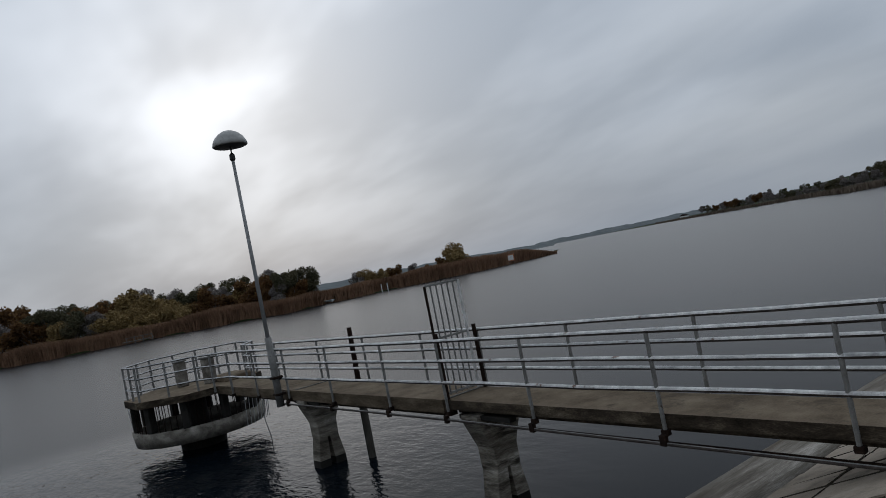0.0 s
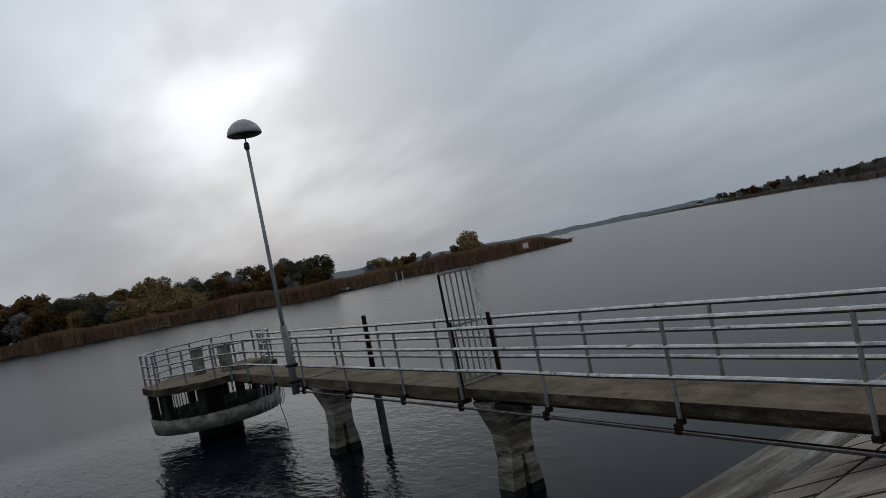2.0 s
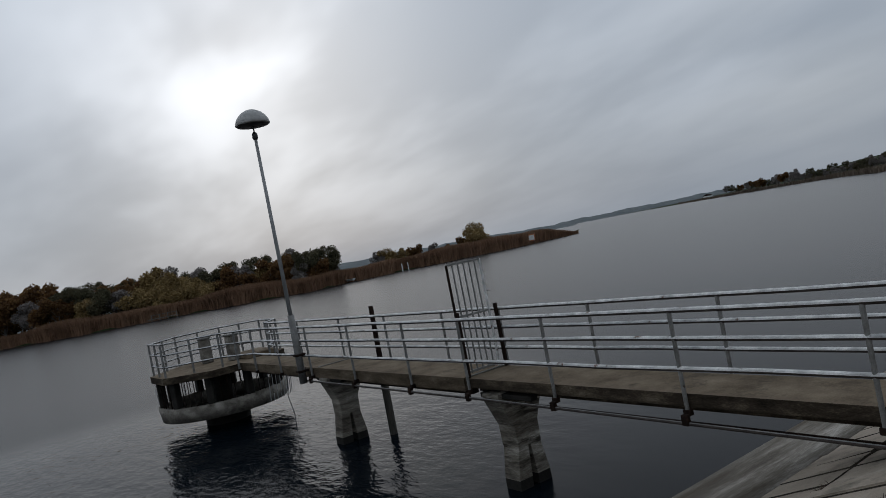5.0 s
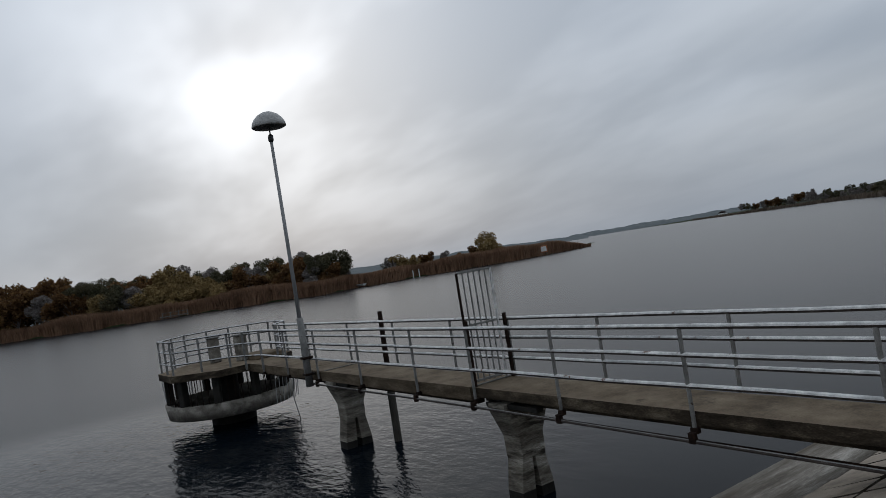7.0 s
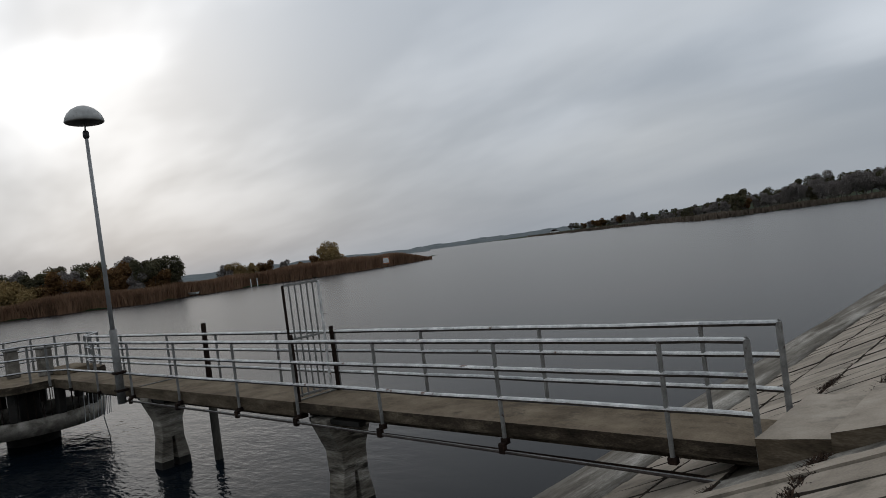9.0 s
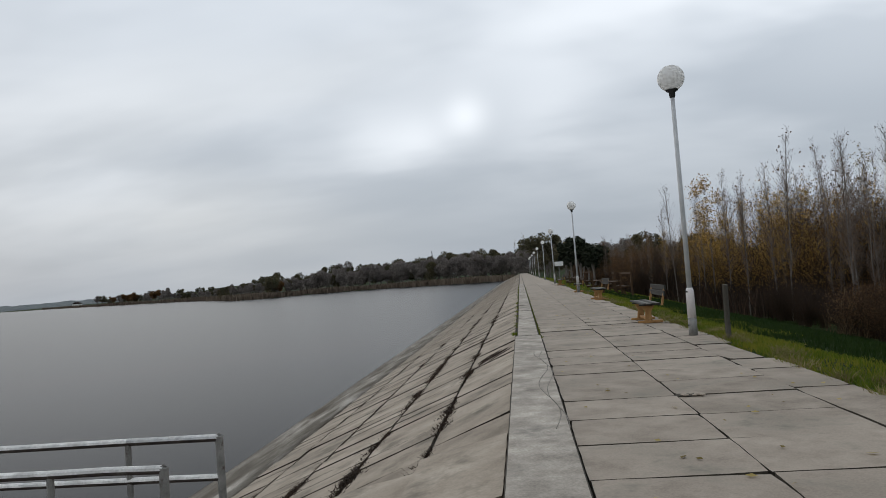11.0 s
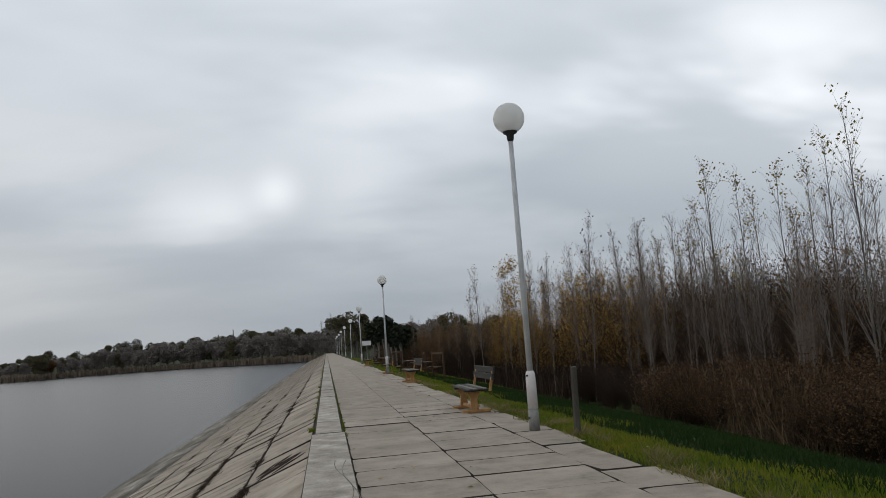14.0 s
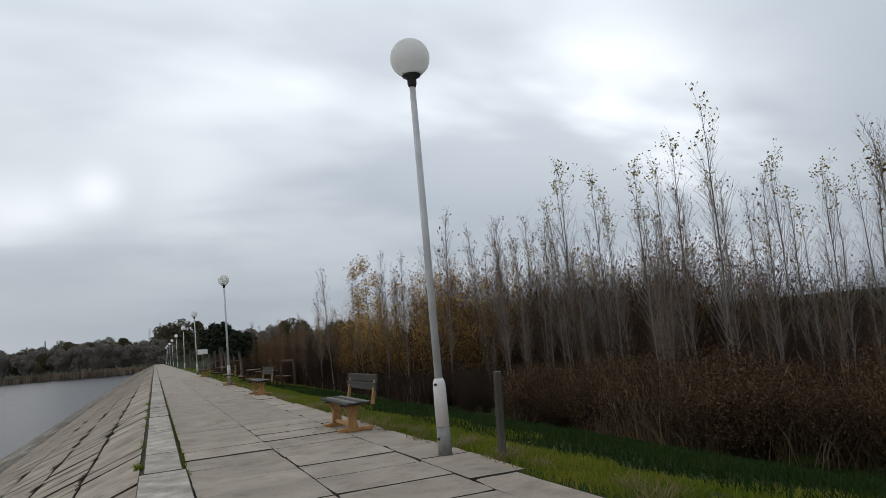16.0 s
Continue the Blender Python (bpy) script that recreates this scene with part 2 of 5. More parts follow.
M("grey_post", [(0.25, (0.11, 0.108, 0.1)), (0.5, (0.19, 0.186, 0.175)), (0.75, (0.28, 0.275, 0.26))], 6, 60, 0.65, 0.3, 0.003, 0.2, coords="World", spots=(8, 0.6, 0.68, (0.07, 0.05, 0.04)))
# dark rust for the rails, with the shade of their undersides in it
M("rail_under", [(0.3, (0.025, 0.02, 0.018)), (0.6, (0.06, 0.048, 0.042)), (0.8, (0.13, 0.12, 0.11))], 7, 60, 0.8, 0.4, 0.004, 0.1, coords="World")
M("rusty_steel", [(0.3, (0.008, 0.0055, 0.0045)), (0.6, (0.022, 0.013, 0.0095)), (0.8, (0.06, 0.036, 0.026))], 9, 80, 0.9, 0.5, 0.004, 0.0, coords="World", spec=0.1)
M("lamp_paint", [(0.3, (0.40, 0.41, 0.42)), (0.7, (0.56, 0.57, 0.575))], 3, 40, 0.5, 0.1, 0.002, coords="World", spots=(5, 0.64, 0.72, (0.25, 0.22, 0.19)), spec=0.5)
M("lamp_grey", [(0.3, (0.24, 0.24, 0.238)), (0.7, (0.36, 0.36, 0.355))], 3, 40, 0.55, 0.1, 0.002, coords="World", spots=(5, 0.62, 0.72, (0.14, 0.12, 0.1)))
M("lamp_cuff_white", [(0.3, (0.55, 0.52, 0.51)), (0.7, (0.70, 0.66, 0.65))], 3, 40, 0.6, 0.1, 0.002, coords="World", spots=(6, 0.62, 0.7, (0.3, 0.28, 0.26)))
M("lamp_globe", [(0.3, (0.86, 0.85, 0.83)), (0.7, (0.93, 0.925, 0.91))], 2, 20, 0.3, 0.0, 0.0, spec=0.5)
M("dark_fitting", [(0.3, (0.02, 0.02, 0.021)), (0.7, (0.05, 0.05, 0.05))], 6, 40, 0.5, 0.1, 0.002)
M("lamp_hood", [(0.3, (0.30, 0.295, 0.28)), (0.7, (0.46, 0.45, 0.43))], 4, 30, 0.5, 0.1, 0.003, spots=(5, 0.58, 0.7, (0.16, 0.15, 0.13)))
M("bench_orange", [(0.3, (0.2548, 0.1274, 0.0441)), (0.7, (0.4312, 0.245, 0.098))], 5, 50, 0.75, 0.3, 0.004, spots=(6, 0.58, 0.7, (0.16, 0.09, 0.05)))
M("bench_wood", [(0.3, (0.0175, 0.016, 0.014)), (0.55, (0.0375, 0.035, 0.03)), (0.8, (0.075, 0.0725, 0.0625))], 4, 60, 0.8, 0.5, 0.004, stretch=(1, 0.15, 1))
M("worn_slat", [(0.3, (0.096, 0.093, 0.081)), (0.6, (0.168, 0.162, 0.144))], 4, 60, 0.8, 0.4, 0.003, stretch=(1, 0.2, 1))
M("grey_wood", [(0.3, (0.042, 0.0385, 0.0315)), (0.6, (0.084, 0.077, 0.063)), (0.8, (0.126, 0.1155, 0.098))], 5, 50, 0.85, 0.5, 0.006, stretch=(1, 1, 0.2))
M("table_wood", [(0.3, (0.036, 0.018, 0.008)), (0.7, (0.08, 0.044, 0.02))], 5, 50, 0.8, 0.4, 0.004)
M("soil_grass", [(0.2, (0.009, 0.021, 0.0032)), (0.5, (0.02, 0.037, 0.0055)), (0.75, (0.047, 0.054, 0.0125))], 0.5, 14, 0.95, 0.8, 0.05, coords="World", spots=(0.25, 0.60, 0.78, (0.055, 0.045, 0.022)))
M("grass_blade", [(0.2, (0.05765, 0.09619, 0.005248)), (0.5, (0.1153, 0.1528, 0.0105)), (0.8, (0.2562, 0.2093, 0.02624))], 0.6, 8, 0.8, 0.0, 0.0, coords="World", island_random=0.35)
M("dry_grass", [(0.2, (0.11, 0.09, 0.035)), (0.5, (0.2, 0.165, 0.07)), (0.8, (0.32, 0.27, 0.13))], 0.6, 8, 0.85, 0.0, 0.0, coords="World", island_random=0.4)
# grass of the lower bank, the thicket's shade put into its colour
M("lush_grass", [(0.2, (0.006375, 0.01997, 0.00187)), (0.5, (0.01233, 0.03315, 0.00306)), (0.8, (0.0272, 0.0459, 0.005525))], 0.6, 8, 0.8, 0.0, 0.0, coords="World", island_random=0.35)
M("dry_reed", [(0.15, (0.032, 0.0208, 0.0112)), (0.5, (0.084, 0.0544, 0.0296)), (0.85, (0.176, 0.124, 0.0736))], 0.4, 6, 0.9, 0.0, 0.0, coords="World", island_random=0.6)
M("rust_leaf", [(0.15, (0.0289, 0.01615, 0.008075)), (0.5, (0.0765, 0.0425, 0.02125)), (0.85, (0.1615, 0.09945, 0.0527))], 0.5, 6, 0.9, 0.0, 0.0, coords="World", island_random=0.7)
M("lake_reed", [(0.15, (0.11, 0.061, 0.035)), (0.5, (0.2, 0.113, 0.066)), (0.85, (0.31, 0.185, 0.113))], 0.05, 1, 0.9, 0.0, 0.0, coords="World", island_random=0.3)
M("pale_reed", [(0.15, (0.09, 0.068, 0.05)), (0.5, (0.15, 0.115, 0.085)), (0.85, (0.22, 0.175, 0.13))], 0.05, 1, 0.9, 0.0, 0.0, coords="World", island_random=0.4)
M("brush_twig", [(0.15, (0.014, 0.0085, 0.0052)), (0.5, (0.03, 0.0175, 0.0105)), (0.85, (0.062, 0.035, 0.02))], 0.3, 6, 0.9, 0.0, 0.0, coords="World", island_random=0.5)
M("poplar_bark", [(0.2, (0.075, 0.066, 0.056)), (0.5, (0.15, 0.136, 0.116)), (0.8, (0.29, 0.265, 0.23))], 2.5, 30, 0.9, 0.4, 0.01, stretch=(1, 1, 0.4), island_random=0.2)
M("twig_bark", [(0.2, (0.095, 0.081, 0.072)), (0.5, (0.165, 0.145, 0.13)), (0.8, (0.25, 0.222, 0.2))], 2.5, 30, 0.9, 0.0, 0.0, island_random=0.3)
M("brown_twig", [(0.2, (0.085, 0.062, 0.048)), (0.5, (0.15, 0.112, 0.088)), (0.8, (0.235, 0.182, 0.145))], 2.5, 30, 0.9, 0.0, 0.0, island_random=0.3)
M("yellow_leaf", [(0.2, (0.16, 0.12, 0.035)), (0.5, (0.31, 0.235, 0.075)), (0.8, (0.44, 0.35, 0.14))], 1, 10, 0.8, 0.0, 0.0, island_random=0.6)
M("gold_leaf", [(0.2, (0.1739, 0.09741, 0.02174)), (0.5, (0.3671, 0.2125, 0.05071)), (0.8, (0.541, 0.3365, 0.09414))], 1, 10, 0.8, 0.0, 0.0, island_random=0.6)
M("green_leaf", [(0.2, (0.035, 0.05, 0.014)), (0.5, (0.075, 0.09, 0.025)), (0.8, (0.13, 0.13, 0.045))], 1, 10, 0.8, 0.0, 0.0, island_random=0.6)
M("brown_leaf", [(0.2, (0.0704, 0.036, 0.01368)), (0.5, (0.132, 0.068, 0.0266)), (0.8, (0.2112, 0.12, 0.0456))], 1, 10, 0.85, 0.0, 0.0, island_random=0.6)
M("shore_green", [(0.2, (0.045, 0.046, 0.024)), (0.5, (0.09, 0.08, 0.042)), (0.8, (0.165, 0.13, 0.068))], 0.2, 3, 0.9, 0.0, 0.0, island_random=0.3)
M("shore_orange", [(0.2, (0.17, 0.115, 0.045)), (0.5, (0.27, 0.185, 0.075)), (0.8, (0.38, 0.275, 0.12))], 0.2, 3, 0.9, 0.0, 0.0, island_random=0.35)
M("shore_grey", [(0.2, (0.12, 0.104, 0.094)), (0.5, (0.2, 0.175, 0.158)), (0.8, (0.3, 0.268, 0.24))], 0.2, 3, 0.9, 0.0, 0.0, island_random=0.25)
M("conifer", [(0.2, (0.008, 0.012, 0.006)), (0.5, (0.018, 0.025, 0.012)), (0.8, (0.035, 0.04, 0.02))], 0.5, 5, 0.9, 0.0, 0.0, island_random=0.4)
# bluish grey wood: the colour includes the haze of distance
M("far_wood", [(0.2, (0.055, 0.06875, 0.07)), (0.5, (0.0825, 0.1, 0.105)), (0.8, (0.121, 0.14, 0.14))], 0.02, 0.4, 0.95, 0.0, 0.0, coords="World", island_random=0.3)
M("white_paint", [(0.3, (0.6, 0.6, 0.58)), (0.7, (0.8, 0.8, 0.78))], 3, 30, 0.6, 0.1, 0.002)
M("sign_orange", [(0.3, (0.4, 0.15, 0.06)), (0.7, (0.5, 0.2, 0.09))], 3, 30, 0.6, 0.1, 0.002)


WATER_LEVEL = -2.87


def water_material():
    m = bpy.data.materials.new("lake_water")
    m.use_nodes = True
    nt = m.node_tree
    N, L = nt.nodes.new, nt.links.new
    b = nt.nodes["Principled BSDF"]
    b.inputs["Base Color"].default_value = (0.003, 0.0055, 0.0085, 1)
    b.inputs["IOR"].default_value = 1.27
    b.inputs["Specular IOR Level"].default_value = 0.10
    pos = N("ShaderNodeNewGeometry").outputs["Position"]
    # sharp ripples about the bridge, a fine matt chop further out
    off = N("ShaderNodeVectorMath")
    off.operation = "DISTANCE"
    L(pos, off.inputs[0])
    off.inputs[1].default_value = (-20, -15, WATER_LEVEL)
    out_there = N("ShaderNodeMapRange")
    out_there.interpolation_type = "SMOOTHSTEP"
    out_there.inputs["From Min"].default_value, out_there.inputs["From Max"].default_value = 5, 15
    L(off.outputs["Value"], out_there.inputs["Value"])
    matt = N("ShaderNodeMapRange")
    matt.inputs["To Min"].default_value, matt.inputs["To Max"].default_value = 0.03, 0.26
    L(out_there.outputs[0], matt.inputs["Value"]), L(matt.outputs[0], b.inputs["Roughness"])
    swell = N("ShaderNodeMapRange")
    swell.inputs["To Min"].default_value, swell.inputs["To Max"].default_value = 0.75, 0.0
    L(out_there.outputs[0], swell.inputs["Value"])
    heights = []
    for sc, st, ang, detail in ((0.9, (1, 2.2, 1), 35, 3), (4.0, (1, 1.8, 1), 20, 3)):
        mp = N("ShaderNodeMapping")
        mp.inputs["Scale"].default_value, mp.inputs["Rotation"].default_value = st, (0, 0, radians(ang))
        L(pos, mp.inputs[0])
        n = N("ShaderNodeTexNoise")
        n.inputs["Scale"].default_value, n.inputs["Detail"].default_value = sc, detail
        L(mp.outputs[0], n.inputs["Vector"])
        heights.append(n.outputs["Fac"])
    b1, b2 = N("ShaderNodeBump"), N("ShaderNodeBump")
    b1.inputs["Distance"].default_value, b2.inputs["Distance"].default_value = 0.075, 0.024
    L(swell.outputs[0], b1.inputs["Strength"]), L(swell.outputs[0], b2.inputs["Strength"])
    L(heights[0], b1.inputs["Height"]), L(heights[1], b2.inputs["Height"])
    L(b1.outputs[0], b2.inputs["Normal"]), L(b2.outputs[0], b.inputs["Normal"])
    MATS["lake_water"] = m


water_material()

# ---- mesh building ----


class Geo:
    """Verts and faces of one mesh, gathered in plain lists."""

    def __init__(self):
        self.v, self.f = [], []

    def box(self, x0, y0, z0, x1, y1, z1, c=0.0, m=None):
        """A box, with chamfered edges where c is given."""
        vs, fs = [], []
        lo, hi = (x0, y0, z0), (x1, y1, z1)
        if not c:
            for i in range(8):
                vs.append(tuple(hi[k] if i >> k & 1 else lo[k] for k in range(3)))
            fs = [(0, 2, 3, 1), (4, 5, 7, 6), (0, 1, 5, 4), (2, 6, 7, 3), (0, 4, 6, 2), (1, 3, 7, 5)]
        else:
            idx = {}
            for i in range(8):
                for a in range(3):
                    p = []
                    for k in range(3):
                        s = i >> k & 1
                        e = hi[k] if s else lo[k]
                        p.append(e if k == a else e + (-c if s else c))
                    idx[i, a] = len(vs)
                    vs.append(tuple(p))
            for a in range(3):
                u, w = (a + 1) % 3, (a + 2) % 3
                for s in (0, 1):
                    q = [s << a, s << a | 1 << u, s << a | 1 << u | 1 << w, s << a | 1 << w]
                    if not s:
                        q.reverse()
                    fs.append(tuple(idx[i, a] for i in q))
                for su in (0, 1):
                    for sw in (0, 1):
                        i0 = su << u | sw << w
                        i1 = i0 | 1 << a
                        q = (idx[i0, u], idx[i1, u], idx[i1, w], idx[i0, w])
                        fs.append(q if su ^ sw else q[::-1])
            for i in range(8):
                q = (idx[i, 0], idx[i, 1], idx[i, 2])
                fs.append(q if bin(i).count("1") % 2 else q[::-1])
        self.add(vs, fs, m)
        return self

    def add(self, vs, fs, m=None):
        n = len(self.v)
        self.v += [tuple(m @ Vector(p)) for p in vs] if m else vs
        self.f += [tuple(i + n for i in q) for q in fs]
        return self

    def tube(self, pts, radii, sides=8, caps=True, turn=0.0):
        """A round bar along the points; radii one number or one a point."""
        pts = [Vector(p) for p in pts]
        if isinstance(radii, (int, float)):
            radii = [radii] * len(pts)
        n = len(self.v)
        for k, p in enumerate(pts):
            d = (pts[min(k + 1, len(pts) - 1)] - pts[max(k - 1, 0)]).normalized()
            side = d.cross(Vector((0, 0, 1)) if abs(d.z) < 0.9 else Vector((0, 1, 0))).normalized()
            other = side.cross(d)
            for j in range(sides):
                a = 2 * math.pi * j / sides + turn
                self.v.append(tuple(p + (side * math.cos(a) + other * math.sin(a)) * radii[k]))
        for k in range(len(pts) - 1):
            for j in range(sides):
                a, b = n + k * sides + j, n + k * sides + (j + 1) % sides
                self.f.append((b, a, a + sides, b + sides))
        if caps:
            self.f.append(tuple(n + j for j in range(sides)))
            self.f.append(tuple(n + (len(pts) - 1) * sides + j for j in reversed(range(sides))))
        return self

    def turned(self, profile, sides=24, at=(0, 0, 0)):
        """A body of revolution round z: (radius, height) pairs from bottom to top."""
        n = len(self.v)
        for r, z in profile:
            for j in range(sides):
                a = 2 * math.pi * j / sides
                self.v.append((at[0] + r * math.cos(a), at[1] + r * math.sin(a), at[2] + z))
        for k in range(len(profile) - 1):
            for j in range(sides):
                a, b = n + k * sides + j, n + k * sides + (j + 1) % sides
                self.f.append((a, b, b + sides, a + sides))
        self.f.append(tuple(n + j for j in reversed(range(sides))))
        self.f.append(tuple(n + (len(profile) - 1) * sides + j for j in range(sides)))
        return self

    def prism(self, outline, y0, y1):
        """An outline of (x, z), run round once, drawn out along y."""
        n, k = len(self.v), len(outline)
        self.v += [(x, y0, z) for x, z in outline] + [(x, y1, z) for x, z in outline]
        self.f.append(tuple(range(n, n + k)))
        self.f.append(tuple(range(n + 2 * k - 1, n + k - 1, -1)))
        self.f += [(n + i, n + k + i, n + k + (i + 1) % k, n + (i + 1) % k) for i in range(k)]
        return self

    def mesh(self, name, mat, smooth=False):
        me = bpy.data.meshes.new(name)
        me.from_pydata(self.v, [], self.f)
        me.materials.append(MATS[mat])
        if smooth:
            me.polygons.foreach_set("use_smooth", [True] * len(me.polygons))
        me.update()
        return me


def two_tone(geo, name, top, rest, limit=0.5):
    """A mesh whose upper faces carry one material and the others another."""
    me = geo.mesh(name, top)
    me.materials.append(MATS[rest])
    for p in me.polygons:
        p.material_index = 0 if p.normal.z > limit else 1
    return me


def part(name, geo, mat, parent, label="", smooth=False):
    """One mesh object, a part of its thing; geo may be a finished mesh."""
    ob = new(name, geo.mesh(name, mat, smooth) if isinstance(geo, Geo) else geo)
    ob.parent = parent
    if label:
        ob["label"] = label
    return ob


def thing(name, at, label, category, group="", kind=""):
    ob = new(name)
    ob.matrix_basis = Matrix.Translation(at) if not isinstance(at, Matrix) else at
    return tagged(ob, label, category, group, kind)


def solid(name, geo, mat, label="", category="", group="", kind="", smooth=False):
    """A thing of one mesh."""
    return tagged(new(name, geo.mesh(name, mat, smooth)), label, category, group, kind)


def cloud(name, verts, faces, mat, label="", category="", kind="stuff", parent=None):
    """One mesh from arrays."""
    me = bpy.data.meshes.new(name)
    me.from_pydata(verts, [], faces)
    me.materials.append(MATS[mat])
    me.update()
    ob = new(name, me)
    if parent:
        ob.parent = parent
    return tagged(ob, label, category, "", kind)


# ---- the lie of the land ----
WATER = WATER_LEVEL
SLOPE = 0.393
SHORE = [(-5, 330), (1.6, 330), (3.5, 335), (6.6, 365), (11, 405), (14.7, 400), (17.2, 395), (20.7, 365), (23, 370), (25.5, 520), (28, 640), (31, 760), (34, 950), (38, 1400), (43.6, 1500),
         (44.1, 262), (47.7, 232), (52.4, 213), (58, 207), (62.6, 194), (66.3, 178), (71, 190), (77.4, 204), (83.2, 210), (88.4, 240), (100, 300), (140, 340), (185, 340)]
EYE = (0.0, -16.0)


def shore_at(az):
    return float(np.interp(az, [a for a, _ in SHORE], [r for _, r in SHORE]))


def polar(az, r):
    return EYE[0] - math.sin(radians(az)) * r, EYE[1] + math.cos(radians(az)) * r


BANK = [(3.0, -0.1), (3.75, -0.06), (4.6, -0.12), (6.6, -0.5), (15, -2.75), (20, -3.3), (30, -3.6), (200, -3.4)]


def bank(x):
    return float(np.interp(x, [p for p, _ in BANK], [z for _, z in BANK]))


def land(x, y):
    """Height of the ground."""
    wob = 0.05 * noise.noise((x * 0.25, y * 0.25, 0)) + 0.03 * noise.noise((x * 0.9, y * 0.9, 3))
    if x > 3.0:
        h = bank(x) + wob * min(1, max(0, (x - 3.6)))
        if y > 330:
            h += min(1.0, (y - 330) / 60) * 2.5
        far = math.hypot(x, y)
        return h + max(0, far - 350) * 0.012 * (1 if far < 1800 else 1800 / far)
    if -1 < x <= 3.0 and y < 320:
        return -0.45
    az = math.degrees(math.atan2(-(x - EYE[0]), y - EYE[1])) % 360
    r = math.hypot(x - EYE[0], y - EYE[1])
    if az > 190:
        az = -5 if x > -1 else 185
    s = r - shore_at(az)
    if x > -9 and y < 320:
        return -0.45 + (x + 1) * 0.42 if x > -9 else -4.5
    if 44.1 < az < 51:
        # a narrow tongue of land, with water behind its tip
        return WATER + (0.35 if 0 < s < 60 + (az - 44) * 8 else -1.5)
    if s < 0:
        return WATER - 1.5 * min(1, -s / 6)
    hill = 0.0
    if az < 44:
        hill = max(0, s - 60) * (0.02 if az < 24 else 0.004)
    return WATER + 0.4 * min(1, s / 2) + min(hill, 14)


def axis(fine0, fine1, step, ends, grow=1.35):
    a = list(np.arange(fine0, fine1 + 1e-6, step))
    s, v = step, a[-1]
    while v < ends[1]:
        s = min(s * grow, 8 if abs(v) < 420 else 1e9)
        v += s
        a.append(v)
    s, v = step, a[0]
    while v > ends[0]:
        s = min(s * grow, 8 if abs(v) < 330 else 1e9)
        v -= s
        a.insert(0, v)
    return a


xs, ys = axis(3.0, 22, 0.5, (-3500, 3500)), axis(-24, 60, 1.0, (-3500, 3500))
gv = [(x, y, land(x, y)) for y in ys for x in xs]
w = len(xs)
gf = [(j * w + i, j * w + i + 1, (j + 1) * w + i + 1, (j + 1) * w + i) for j in range(len(ys) - 1) for i in range(w - 1)]
ground = cloud("ground", gv, gf, "soil_grass", "grassy earth of the bank and shores", "ground", "structure")
ground.data.polygons.foreach_set("use_smooth", [True] * len(gf))

wg = Geo()
wg.add([(-3400, -3400, WATER), (-2, -3400, WATER), (-2, 330, WATER), (-2, 3400, WATER), (-3400, 3400, WATER), (-3400, 330, WATER)], [(0, 1, 2, 5), (5, 2, 3, 4)])
solid("water", wg, "lake_water", "dark grey rippled water of the lake", "water", kind="structure")

# ---- dam crest: bed, coping, paving ----
Y0, Y1 = -60.0, 330.0
core = Geo().prism([(3.72, -0.075), (3.72, -1.0), (-8.9, -4.2), (-8.9, -3.55), (-0.06, -0.085)], Y0, Y1)
dam = solid("embankment", core, "joint_soil", "dark soil bed under the concrete slabs of the dam", "embankment", kind="structure")
pavement = solid("pavement", Geo().box(-0.04, Y0, -0.074, 3.7, Y1, -0.045), "joint_soil", "walkway of worn grey concrete slabs along the dam", "pavement", kind="structure")

# ---- footbridge ----
NEAR, FAR, RAIL, DECK = -11.07, -10.02, 0.20, -0.88
near_x = [-2.66, -3.6, -5.91, -8.3, -10.5, -12.45, -14.9, -17.3, -19.4, -21.4]
far_x = [-2.68, -3.57, -5.91, -8.29, -10.58, -12.5, -14.95, -17.4, -20.2, -22.4]
TOWER = Vector((-24.9, -11.15, 0))
R_RAIL, R_DECK = 2.12, 2.25


def octagon(r, k, turn=22.5):
    a = radians(turn + 45 * k)
    return TOWER.x + r * math.cos(a), TOWER.y + r * math.sin(a)


def rough_block(outline, y0, y1, seed, amount=0.022, rows=16):
    """A cast block along y whose edges and faces have crumbled."""
    pts = []
    for (xa, za), (xb, zb) in zip(outline, outline[1:] + outline[:1]):
        n = max(1, round(math.hypot(xb - xa, zb - za) / 0.12))
        pts += [(xa + (xb - xa) * k / n, za + (zb - za) * k / n) for k in range(n)]
    g, n = Geo(), len(pts)
    cx, cz = sum(p[0] for p in pts) / n, sum(p[1] for p in pts) / n
    for j in range(rows + 1):
        y = y0 + (y1 - y0) * j / rows
        end = 1.0 if j in (0, rows) else 0.45
        for x, z in pts:
            d = noise.noise((x * 5 + seed, y * 5, z * 5)) + 0.6 * noise.noise((x * 13, y * 13 + seed, z * 13))
            pull = amount * max(d, -0.2) * end
            g.v.append((x + (cx - x) * pull * 2, y + (amount * d if j == 0 else -amount * d if j == rows else 0), z + (cz - z) * pull * 3))
    g.f = [(j * n + i, (j + 1) * n + i, (j + 1) * n + (i + 1) % n, j * n + (i + 1) % n) for j in range(rows) for i in range(n)]
    g.f += [tuple(range(n)), tuple(rows * n + i for i in reversed(range(n)))]
    return g


